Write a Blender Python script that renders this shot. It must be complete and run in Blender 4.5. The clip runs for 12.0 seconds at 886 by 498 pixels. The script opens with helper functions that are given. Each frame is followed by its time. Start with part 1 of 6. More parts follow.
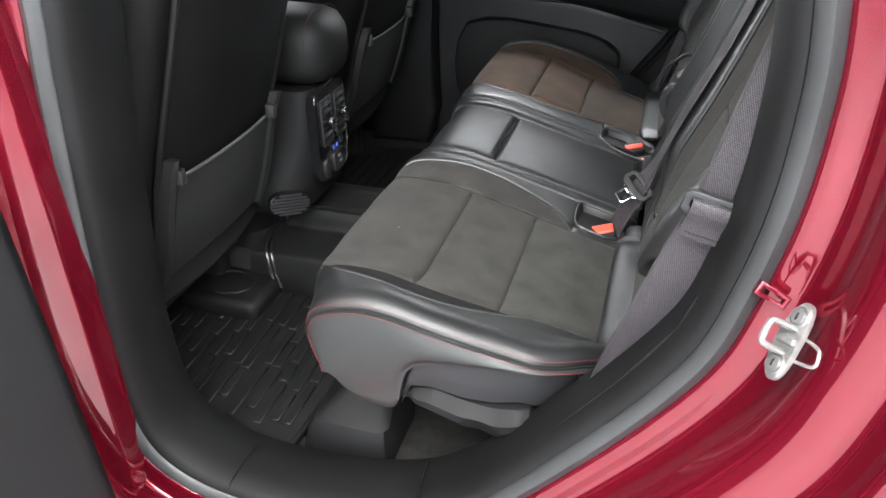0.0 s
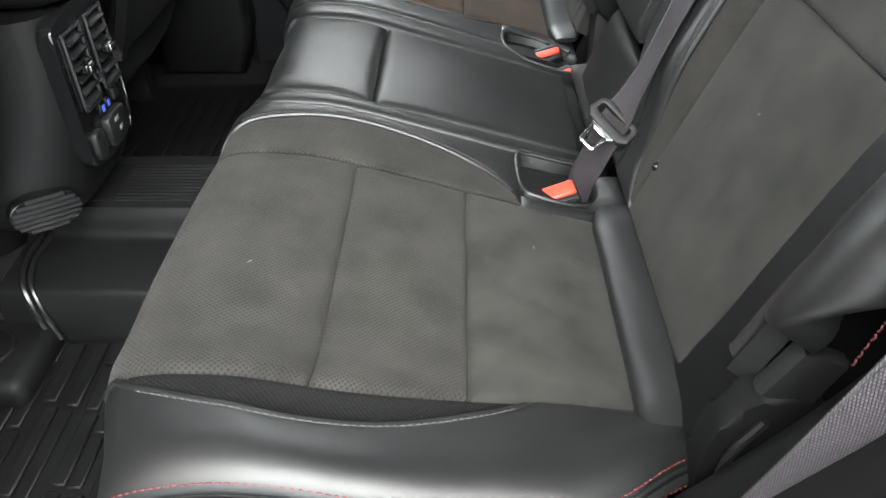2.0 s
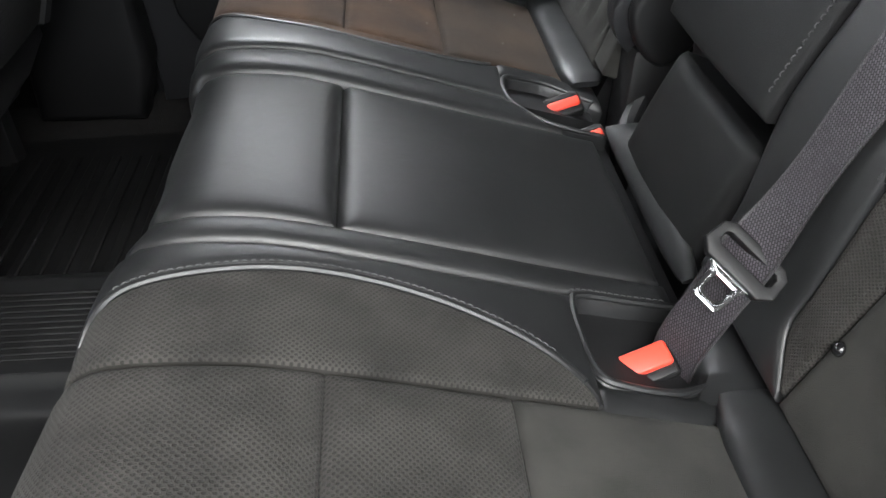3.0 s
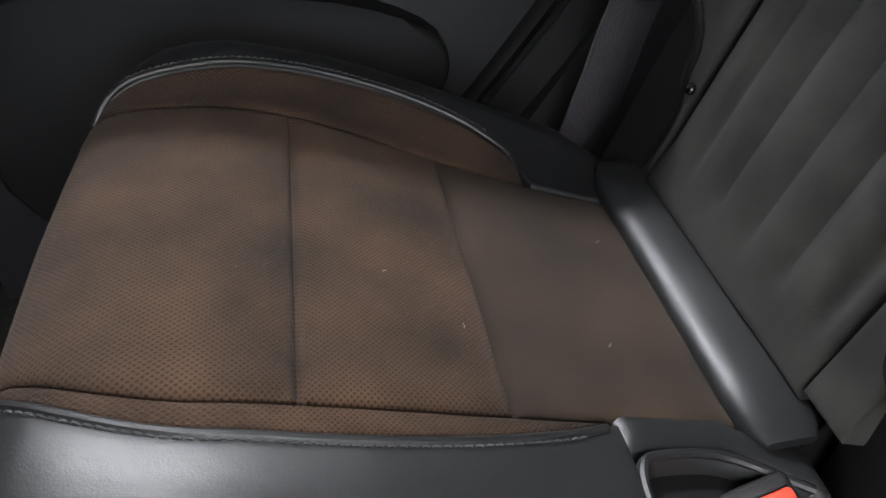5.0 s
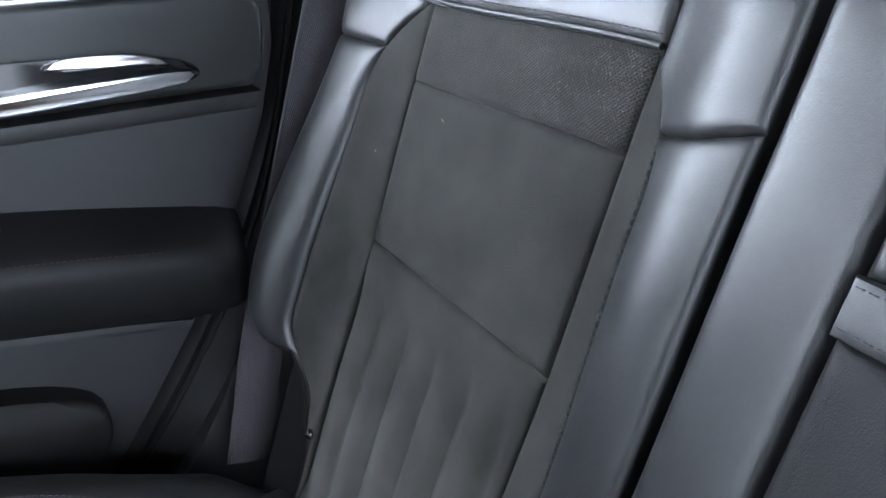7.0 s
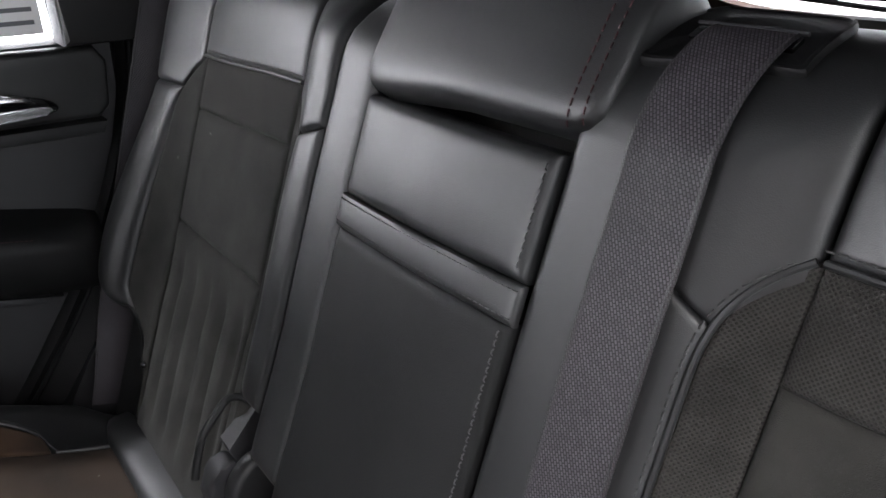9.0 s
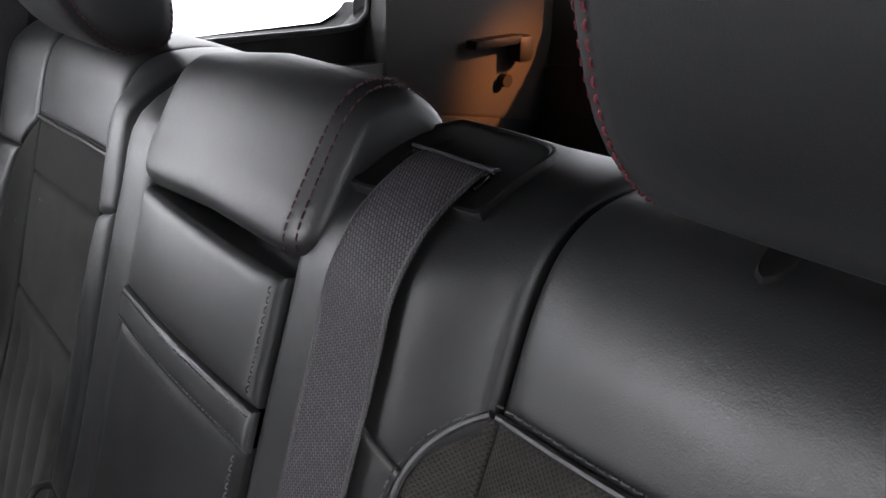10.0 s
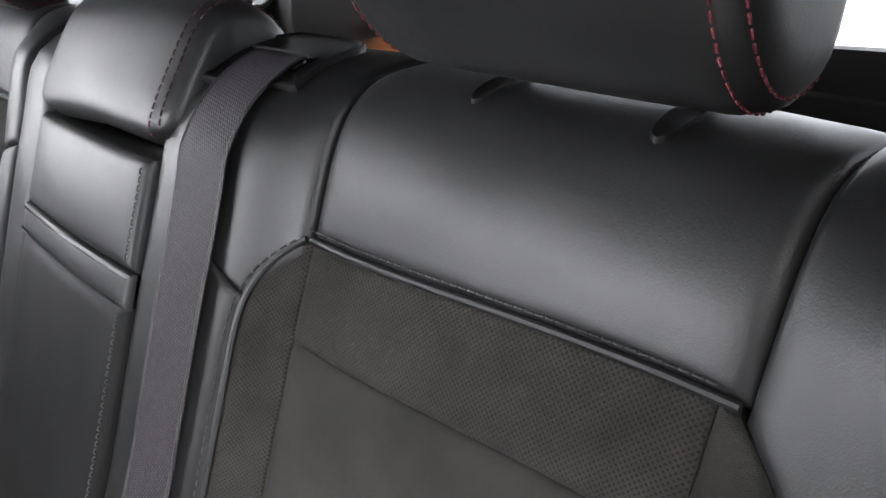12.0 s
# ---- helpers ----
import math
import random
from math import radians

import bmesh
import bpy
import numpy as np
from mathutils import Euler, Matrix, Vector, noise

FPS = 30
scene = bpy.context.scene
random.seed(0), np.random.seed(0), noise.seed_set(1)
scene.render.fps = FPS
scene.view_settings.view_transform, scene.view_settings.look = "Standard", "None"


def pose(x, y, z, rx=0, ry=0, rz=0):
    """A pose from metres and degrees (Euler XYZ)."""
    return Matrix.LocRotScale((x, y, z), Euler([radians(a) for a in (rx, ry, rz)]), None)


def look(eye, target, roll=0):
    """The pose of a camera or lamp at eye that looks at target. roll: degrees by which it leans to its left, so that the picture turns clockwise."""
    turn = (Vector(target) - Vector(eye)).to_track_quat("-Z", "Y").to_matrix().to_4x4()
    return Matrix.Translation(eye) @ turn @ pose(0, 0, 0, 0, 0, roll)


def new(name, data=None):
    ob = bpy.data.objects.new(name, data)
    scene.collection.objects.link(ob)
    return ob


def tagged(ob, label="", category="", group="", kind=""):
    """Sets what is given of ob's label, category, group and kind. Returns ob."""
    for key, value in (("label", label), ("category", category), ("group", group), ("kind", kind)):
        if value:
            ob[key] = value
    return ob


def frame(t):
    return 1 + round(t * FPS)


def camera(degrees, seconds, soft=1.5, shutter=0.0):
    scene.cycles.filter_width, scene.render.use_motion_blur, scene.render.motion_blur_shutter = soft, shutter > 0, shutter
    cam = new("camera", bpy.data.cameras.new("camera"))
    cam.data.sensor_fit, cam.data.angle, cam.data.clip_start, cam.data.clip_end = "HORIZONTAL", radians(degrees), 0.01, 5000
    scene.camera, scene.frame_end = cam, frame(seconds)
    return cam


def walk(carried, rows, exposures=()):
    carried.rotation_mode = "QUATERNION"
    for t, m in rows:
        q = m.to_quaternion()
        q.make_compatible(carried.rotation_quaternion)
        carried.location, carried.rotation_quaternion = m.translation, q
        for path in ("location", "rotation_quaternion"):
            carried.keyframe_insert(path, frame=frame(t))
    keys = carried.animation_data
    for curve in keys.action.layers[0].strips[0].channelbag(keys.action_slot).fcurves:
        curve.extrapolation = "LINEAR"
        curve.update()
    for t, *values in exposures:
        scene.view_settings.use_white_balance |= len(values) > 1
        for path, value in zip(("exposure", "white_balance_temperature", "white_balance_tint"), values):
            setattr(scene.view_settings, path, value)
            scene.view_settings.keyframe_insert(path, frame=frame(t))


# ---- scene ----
from functools import lru_cache

cam = camera(62.0, 12.0)
PATH = [
    (0, (0.308, -1.454, 1.417), (-0.201, 0.18, 0.382), -0.8),
    (0.5, (0.252, -1.333, 1.366), (-0.045, 0.346, 0.32), -0.7),
    (1, (0.214, -1.225, 1.3), (0.049, 0.443, 0.209), -0.8),
    (1.5, (0.16, -1.111, 1.262), (0.056, 0.497, 0.079), -0.8),
    (2, (0.111, -0.974, 1.238), (0.072, 0.593, -0.005), -0.6),
    (2.5, (0.072, -0.822, 1.216), (0.142, 0.726, -0.049), 0.4),
    (3, (0.044, -0.587, 1.152), (0.181, 0.961, -0.107), 0.6),
    (3.5, (0.025, -0.388, 1.121), (0.184, 1.194, -0.093), 0.3),
    (3.7, (0.01, -0.323, 1.123), (0.188, 1.25, -0.099), 0.2),
    (5.3, (0.038, 0.038, 1.108), (0.404, 1.545, -0.154), 1.8),
    (5.5, (0.066, 0.042, 1.116), (0.484, 1.526, -0.158), 1.6),
    (6, (0.166, 0.061, 1.2), (0.599, 1.443, -0.179), -1.8),
    (6.5, (0.167, 0.007, 1.27), (0.872, 1.478, 0.113), -1.6),
    (7, (0.146, -0.029, 1.341), (1.086, 1.474, 0.414), -0.8),
    (7.2, (0.149, -0.045, 1.362), (1.136, 1.459, 0.487), -0.7),
    (8.8, (0.145, -0.374, 1.394), (1.23, 1.087, 0.564), -1.2),
    (9, (0.143, -0.419, 1.406), (1.241, 1.026, 0.566), -0.8),
    (9.5, (0.236, -0.464, 1.448), (1.341, 0.988, 0.63), -0.6),
    (10, (0.285, -0.476, 1.464), (1.464, 0.91, 0.634), -0.3),
    (10.5, (0.276, -0.486, 1.453), (1.503, 0.854, 0.619), -0.3),
    (11, (0.283, -0.486, 1.444), (1.548, 0.819, 0.608), -0.3),
    (11.5, (0.279, -0.524, 1.446), (1.564, 0.764, 0.616), -0.2),
    (12, (0.253, -0.628, 1.424), (1.542, 0.666, 0.61), -0.3),
]
EXPOSURES = [(0, 1.03, 6500, 9), (1.0, 1.2, 6500, 8), (1.5, 1.25, 6500, 5), (2.5, 1.25, 6500, 7), (3.5, 0.7, 6400, 10), (3.8, 0.85, 6400, 10), (5.5, 1.2, 6450, 12), (6.2, 1.85, 6050, 12), (7.0, 2.07, 5700, 10), (9.0, 0.66, 6500, 14), (9.6, 0.52, 6500, 14), (10.5, 0.45, 6500, 14), (11.3, 0.52, 6500, 13.5), (12.0, 0.92, 6500, 13)]
walk(cam, [(t, look(eye, target, roll)) for t, eye, target, roll in PATH], EXPOSURES)

# ---- light ----
world = bpy.data.worlds.new("hall")
scene.world = world
world.use_nodes = True
bg = world.node_tree.nodes["Background"]
bg.inputs["Color"].default_value = (0.93, 0.96, 1.0, 1)
bg.inputs["Strength"].default_value = 0.07


def area_lamp(name, place, target, sx, sy, power, colour=(1, 1, 1)):
    data = bpy.data.lights.new(name, "AREA")
    data.shape, data.size, data.size_y, data.energy, data.color = "RECTANGLE", sx, sy, power, colour
    ob = new(name, data)
    ob.matrix_world = look(place, target)
    return ob


# strip lights of the hall, then two added unseen soft panels, beyond the open door
for px, py in ((0.2, -2.1), (0.7, -3.3), (-1.4, -2.6), (1.9, -2.7)):
    area_lamp("hall_lamp", (px, py, 3.1), (px, py * 0.4, 0.6), 2.6, 0.16, 55, (1.0, 0.98, 0.95))
area_lamp("hall_skylight", (0.6, -3.0, 3.9), (0.3, -0.6, 0.6), 4.5, 2.6, 230, (0.96, 0.98, 1.0))
area_lamp("hall_window", (0.6, -5.5, 1.7), (0.2, 0.0, 1.0), 1.4, 2.2, 70, (0.90, 0.95, 1.0))
# added spot, aimed through the far door's window, for the far seat's light patch
warm = bpy.data.lights.new("side_lamp", "SPOT")
warm.energy, warm.color, warm.spot_size, warm.spot_blend, warm.shadow_soft_size = 95, (0.93, 0.96, 1.0), radians(21), 0.5, 0.05
new("side_lamp", warm).matrix_world = look((-0.28, 1.45, 2.35), (0.10, 0.36, 0.77))
# added orange spot through the tailgate's window for the rear pillar's glow; source unseen
glow = bpy.data.lights.new("warm_lamp", "SPOT")
glow.energy, glow.color, glow.spot_size, glow.spot_blend, glow.shadow_soft_size = 900, (1.0, 0.34, 0.10), radians(7.5), 0.9, 0.05
new("warm_lamp", glow).matrix_world = look((2.6, -0.9, 2.2), (1.47, 0.70, 1.13))


# ---- materials ----
def material(name, colour, rough=0.5, metal=0.0, grain=0.0, grain_size=600.0, mottle=0.25, mottle_size=9.0, spec=0.5,
             coat=0.0, dots=0.0, weave=0.0, coords="UV", sheen=0.0, crease=0.0):
    """A surface with two scales of variation: mottle in colour and roughness, grain in relief; dots and weave on the cloth."""
    m = bpy.data.materials.new(name)
    m.use_nodes = True
    nt = m.node_tree
    n, link = nt.nodes, nt.links
    b = n["Principled BSDF"]
    b.inputs["Metallic"].default_value = metal
    b.inputs["Specular IOR Level"].default_value = spec
    b.inputs["Coat Weight"].default_value = coat
    b.inputs["Coat Roughness"].default_value = 0.025
    b.inputs["Sheen Weight"].default_value = sheen
    tc = n.new("ShaderNodeTexCoord")
    big = n.new("ShaderNodeTexNoise")
    big.inputs["Scale"].default_value, big.inputs["Detail"].default_value = mottle_size, 6
    link.new(tc.outputs["Object"], big.inputs["Vector"])
    ramp = n.new("ShaderNodeValToRGB")
    lo, hi = 1 - mottle, 1 + mottle
    ramp.color_ramp.elements[0].position, ramp.color_ramp.elements[1].position = 0.3, 0.72
    ramp.color_ramp.elements[0].color = (*[c * lo for c in colour], 1)
    ramp.color_ramp.elements[1].color = (*[min(1, c * hi) for c in colour], 1)
    link.new(big.outputs["Fac"], ramp.inputs["Fac"])
    col = ramp.outputs["Color"]
    rr = n.new("ShaderNodeMapRange")
    rr.inputs["To Min"].default_value, rr.inputs["To Max"].default_value = rough * 0.86, min(1, rough * 1.14)
    link.new(big.outputs["Fac"], rr.inputs["Value"])
    link.new(rr.outputs["Result"], b.inputs["Roughness"])
    height = None
    if grain:
        vor = n.new("ShaderNodeTexVoronoi")
        vor.inputs["Scale"].default_value = grain_size
        link.new(tc.outputs["Object"], vor.inputs["Vector"])
        fine = n.new("ShaderNodeTexNoise")
        fine.inputs["Scale"].default_value, fine.inputs["Detail"].default_value = grain_size * 1.3, 2
        link.new(tc.outputs["Object"], fine.inputs["Vector"])
        add = n.new("ShaderNodeMath")
        link.new(vor.outputs["Distance"], add.inputs[0])
        link.new(fine.outputs["Fac"], add.inputs[1])
        height = add.outputs[0]
        bump = n.new("ShaderNodeBump")
        bump.inputs["Strength"].default_value, bump.inputs["Distance"].default_value = grain, 0.0006
        link.new(height, bump.inputs["Height"])
        link.new(bump.outputs["Normal"], b.inputs["Normal"])
    if crease:
        fold = n.new("ShaderNodeTexNoise")
        fold.inputs["Scale"].default_value, fold.inputs["Detail"].default_value, fold.inputs["Distortion"].default_value = 38, 4, 1.2
        link.new(tc.outputs["Object"], fold.inputs["Vector"])
        bump0 = n.new("ShaderNodeBump")
        bump0.inputs["Strength"].default_value, bump0.inputs["Distance"].default_value = crease, 0.004
        link.new(fold.outputs["Fac"], bump0.inputs["Height"])
        link.new(bump0.outputs["Normal"], bump.inputs["Normal"])
    if dots:
        mp = n.new("ShaderNodeMapping")
        mp.inputs["Rotation"].default_value[2] = radians(45)
        link.new(tc.outputs[coords], mp.inputs["Vector"])
        v = n.new("ShaderNodeTexVoronoi")
        v.inputs["Scale"].default_value, v.inputs["Randomness"].default_value = 1 / dots, 0.0
        link.new(mp.outputs["Vector"], v.inputs["Vector"])
        step = n.new("ShaderNodeMapRange")
        step.inputs["From Min"].default_value, step.inputs["From Max"].default_value = 0.24, 0.40
        link.new(v.outputs["Distance"], step.inputs["Value"])
        mix = n.new("ShaderNodeMix")
        mix.data_type, mix.blend_type = "RGBA", "MULTIPLY"
        mix.inputs["Factor"].default_value = 1.0
        link.new(col, mix.inputs[6])
        dark = n.new("ShaderNodeValToRGB")
        dark.color_ramp.elements[0].color = (0.46, 0.46, 0.46, 1)
        link.new(step.outputs["Result"], dark.inputs["Fac"])
        link.new(dark.outputs["Color"], mix.inputs[7])
        col = mix.outputs[2]
        bump2 = n.new("ShaderNodeBump")
        bump2.inputs["Strength"].default_value, bump2.inputs["Distance"].default_value = 0.7, 0.0006
        link.new(step.outputs["Result"], bump2.inputs["Height"])
        if grain:
            link.new(bump.outputs["Normal"], bump2.inputs["Normal"])
        link.new(bump2.outputs["Normal"], b.inputs["Normal"])
    if weave:
        w1 = n.new("ShaderNodeTexBrick")
        w1.inputs["Scale"].default_value = 1.0
        w1.inputs["Brick Width"].default_value, w1.inputs["Row Height"].default_value = weave * 1.35, weave * 0.85
        w1.inputs["Mortar Size"].default_value = weave * 0.24
        w1.inputs["Mortar Smooth"].default_value = 0.6
        w1.inputs["Color1"].default_value, w1.inputs["Color2"].default_value = (1, 1, 1, 1), (0.6, 0.6, 0.6, 1)
        w1.inputs["Mortar"].default_value = (0.10, 0.09, 0.10, 1)
        slant = n.new("ShaderNodeMapping")
        slant.inputs["Rotation"].default_value[2] = radians(-63)
        link.new(tc.outputs["UV"], slant.inputs["Vector"])
        link.new(slant.outputs["Vector"], w1.inputs["Vector"])
        mix = n.new("ShaderNodeMix")
        mix.data_type, mix.blend_type = "RGBA", "MULTIPLY"
        mix.inputs["Factor"].default_value = 1.0
        link.new(col, mix.inputs[6])
        link.new(w1.outputs["Color"], mix.inputs[7])
        col = mix.outputs[2]
        bump3 = n.new("ShaderNodeBump")
        bump3.inputs["Strength"].default_value, bump3.inputs["Distance"].default_value = 0.6, 0.0008
        link.new(w1.outputs["Color"], bump3.inputs["Height"])
        link.new(bump3.outputs["Normal"], b.inputs["Normal"])
    link.new(col, b.inputs["Base Color"])
    return m


LEATHER = material("leather", (0.0095, 0.0098, 0.0102), 0.43, grain=0.11, grain_size=1100, mottle=0.22, mottle_size=9, crease=0.06)
LEATHER_SIDE = material("leather_vinyl", (0.0125, 0.013, 0.013), 0.47, grain=0.16, grain_size=1100, mottle=0.18, spec=0.42, crease=0.08)
BACK_VINYL = material("dull_vinyl", (0.0055, 0.0056, 0.0058), 0.58, grain=0.25, grain_size=1000, mottle=0.2, spec=0.22)
SUEDE = material("suede_perforated", (0.0272, 0.0255, 0.0232), 0.88, grain=0.5, grain_size=1500, mottle=0.42, mottle_size=22, dots=0.0032, sheen=0.03, spec=0.2)
SUEDE_BAND = material("suede_fine_holes", (0.0272, 0.0255, 0.0232), 0.88, grain=0.5, grain_size=1500, mottle=0.3, mottle_size=34, dots=0.0023, sheen=0.03, spec=0.2)
SUEDE_PLAIN = material("suede_plain", (0.024, 0.0234, 0.0212), 0.92, grain=0.6, grain_size=1500, mottle=0.42, mottle_size=20, sheen=0.03, spec=0.2)
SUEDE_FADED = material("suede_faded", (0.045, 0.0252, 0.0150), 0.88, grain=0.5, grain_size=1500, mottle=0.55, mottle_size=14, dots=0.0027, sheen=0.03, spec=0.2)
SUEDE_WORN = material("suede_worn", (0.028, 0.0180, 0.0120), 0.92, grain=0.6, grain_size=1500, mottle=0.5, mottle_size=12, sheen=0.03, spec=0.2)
MESH_CLOTH = material("mesh_cloth", (0.005, 0.005, 0.0055), 0.9, dots=0.0034, mottle=0.2, spec=0.2)
NET = material("net_cloth", (0.016, 0.016, 0.0165), 0.8, dots=0.0052, mottle=0.2, spec=0.2, coords="Object")
PLASTIC = material("black_plastic", (0.0065, 0.0065, 0.007), 0.52, grain=0.25, grain_size=1400, mottle=0.14, spec=0.4)
MATT = material("matt_black_plastic", (0.0036, 0.0036, 0.0039), 0.6, grain=0.25, grain_size=1400, mottle=0.14, spec=0.2)
PLASTIC_GREY = material("dark_grey_plastic", (0.0135, 0.0135, 0.0148), 0.5, grain=0.25, grain_size=1400, mottle=0.14, spec=0.4)
DOOR_PLASTIC = material("door_plastic", (0.0095, 0.0095, 0.0108), 0.52, grain=0.25, grain_size=1400, mottle=0.14, spec=0.36)
SEAT_SHELL = material("seat_shell_plastic", (0.0034, 0.0034, 0.0036), 0.6, grain=0.25, grain_size=1200, mottle=0.14, spec=0.15)
PILLAR = material("pillar_plastic", (0.022, 0.021, 0.0205), 0.6, grain=0.2, grain_size=1400, mottle=0.12, spec=0.28)
GLOSS = material("gloss_black_plastic", (0.006, 0.006, 0.0065), 0.16, mottle=0.1)
RUBBER = material("mat_rubber", (0.005, 0.005, 0.0052), 0.6, grain=0.3, grain_size=700, mottle=0.35, mottle_size=20, spec=0.24)
RUBBER_WET = material("smooth_rubber", (0.008, 0.008, 0.0083), 0.32, mottle=0.2, mottle_size=20, spec=0.5)
SEAL = material("seal_rubber", (0.023, 0.024, 0.025), 0.42, grain=0.12, grain_size=500, mottle=0.15, spec=0.45)
CARPET = material("carpet", (0.016, 0.0155, 0.015), 0.98, grain=1.0, grain_size=420, mottle=0.4, mottle_size=60, spec=0.1)
HEADLINER = material("headliner_cloth", (0.05, 0.05, 0.05), 0.95, grain=0.4, grain_size=700, mottle=0.08)
PAINT = material("red_paint", (0.14, 0.0042, 0.014), 0.11, metal=0.6, mottle=0.06, coat=1.0, spec=0.08)
CHROME = material("chrome", (0.50, 0.50, 0.51), 0.22, metal=1.0, mottle=0.05)
BRIGHT_STEEL = material("bright_steel", (0.60, 0.60, 0.61), 0.12, metal=1.0, mottle=0.05)
ZINC = material("zinc_steel", (0.22, 0.218, 0.214), 0.42, metal=0.7, grain=0.15, mottle=0.25, mottle_size=90)
WEBBING = material("belt_webbing", (0.060, 0.053, 0.061), 0.55, mottle=0.16, weave=0.0023, spec=0.3)
SELVEDGE = material("belt_selvedge", (0.034, 0.030, 0.034), 0.5, mottle=0.12, weave=0.0018, spec=0.5)
BUCKLE_RED = material("red_plastic", (0.75, 0.06, 0.035), 0.4, mottle=0.06)
THREAD_RED = material("red_thread", (0.115, 0.010, 0.014), 0.7, mottle=0.2)
THREAD_GREY = material("grey_thread", (0.04, 0.04, 0.041), 0.7, mottle=0.2)
CONCRETE = material("hall_floor", (0.38, 0.38, 0.38), 0.45, grain=0.2, grain_size=60, mottle=0.12, mottle_size=2)
PAPER = material("white_paper", (0.8, 0.8, 0.78), 0.7, mottle=0.03)
LINT = material("lint_fibre", (0.22, 0.22, 0.2), 0.9, mottle=0.1)
INK = material("grey_ink", (0.15, 0.15, 0.16), 0.7, mottle=0.03)


def glass_material(name, tint):
    m = bpy.data.materials.new(name)
    m.use_nodes = True
    b = m.node_tree.nodes["Principled BSDF"]
    b.inputs["Base Color"].default_value = (tint, tint, tint, 1)
    b.inputs["Transmission Weight"].default_value = 1.0
    b.inputs["Roughness"].default_value = 0.0
    b.inputs["IOR"].default_value = 1.02
    return m


DOOR_GLASS = glass_material("door_glass", 0.75)
PRIVACY_GLASS = glass_material("privacy_glass", 0.45)


def glow_material(name, colour, strength):
    m = bpy.data.materials.new(name)
    m.use_nodes = True
    b = m.node_tree.nodes["Principled BSDF"]
    b.inputs["Base Color"].default_value = (*[0.8 * c for c in colour], 1)
    b.inputs["Emission Color"].default_value = (*colour, 1)
    b.inputs["Emission Strength"].default_value = strength
    return m


PORT_BLUE = glow_material("port_light", (0.08, 0.16, 1.0), 0.07)
DAYLIGHT = glow_material("daylight_backdrop", (0.95, 0.97, 1.0), 7.0)
HALL_REAR = glow_material("hall_backdrop", (0.93, 0.97, 1.0), 3.2)
HALL_NEAR = glow_material("hall_backdrop", (0.95, 0.98, 1.0), 0.45)
HALL_FRONT = glow_material("hall_backdrop", (0.95, 0.97, 1.0), 11.5)
DARK_RED = material("deep_red_thread", (0.085, 0.010, 0.015), 0.7, mottle=0.2)
DARK_THREAD = material("dark_red_thread", (0.04, 0.008, 0.011), 0.7, mottle=0.2)


# ---- shape helpers ----
def finish(name, bm, mat, smooth=True):
    bmesh.ops.recalc_face_normals(bm, faces=bm.faces)
    me = bpy.data.meshes.new(name)
    bm.to_mesh(me)
    bm.free()
    me.materials.append(mat)
    if smooth:
        me.shade_smooth()
    return me


def thing(name, place, label, category, group="", kind=""):
    ob = new(name)
    ob.location = place
    ob.empty_display_size = 0.05
    return tagged(ob, label, category, group, kind)


def part(name, bm, mat, parent=None, label="", smooth=True, sharp=40):
    """One mesh object in the car's own metres, under a thing or a part of it."""
    me = finish(name, bm, mat, smooth)
    if smooth and sharp:
        me.set_sharp_from_angle(angle=radians(sharp))
    ob = new(name, me)
    if parent is not None:
        top = parent
        shift = Vector()
        while top is not None:
            shift += top.location
            top = top.parent
        ob.parent = parent
        if parent.type == "EMPTY":
            ob.matrix_parent_inverse = Matrix.Translation(-shift)
    if label:
        tagged(ob, label)
    return ob


def lone(name, bm, mat, label, category, kind="", smooth=True, sharp=40):
    ob = part(name, bm, mat, None, "", smooth, sharp)
    return tagged(ob, label, category, "", kind)


def spline(points, n=12, closed=False):
    """A Catmull-Rom line through points of any dimension."""
    p = [np.array(q, float) for q in points]
    if closed:
        p = [p[-1]] + p + [p[0], p[1]]
    else:
        p = [2 * p[0] - p[1]] + p + [2 * p[-1] - p[-2]]
    out = []
    for i in range(1, len(p) - 2):
        for k in range(n):
            t = k / n
            a, b, c, d = p[i - 1:i + 3]
            out.append(0.5 * (2 * b + (c - a) * t + (2 * a - 5 * b + 4 * c - d) * t * t + (3 * b - a - 3 * c + d) * t ** 3))
    if not closed:
        out.append(p[-2])
    return out


def ease(t):
    t = min(1.0, max(0.0, t))
    return t * t * (3 - 2 * t)


def loft(rings, closed=True, caps=True, bm=None):
    """Skin a row of rings that have equal counts of points."""
    bm = bm or bmesh.new()
    vs = [[bm.verts.new(p) for p in ring] for ring in rings]
    n = len(rings[0])
    for a, b in zip(vs, vs[1:]):
        for i in range(n if closed else n - 1):
            j = (i + 1) % n
            bm.faces.new((a[i], a[j], b[j], b[i]))
    if caps and closed:
        bm.faces.new(vs[0])
        bm.faces.new(vs[-1])
    return bm


def tube(path, radius, sides=8, bm=None, squash=1.0):
    """A round bar along a path."""
    path = [Vector(p) for p in path]
    rings = []
    up = Vector((0.13, 0.21, 0.97))
    for i, p in enumerate(path):
        d = (path[min(i + 1, len(path) - 1)] - path[max(i - 1, 0)]).normalized()
        a = d.cross(up)
        if a.length < 0.05:
            a = d.cross(Vector((1, 0, 0)))
        a.normalize()
        b = d.cross(a)
        r = radius(i / (len(path) - 1)) if callable(radius) else radius
        rings.append([p + r * (math.cos(6.28319 * k / sides) * a + squash * math.sin(6.28319 * k / sides) * b) for k in range(sides)])
    return loft(rings, True, True, bm)


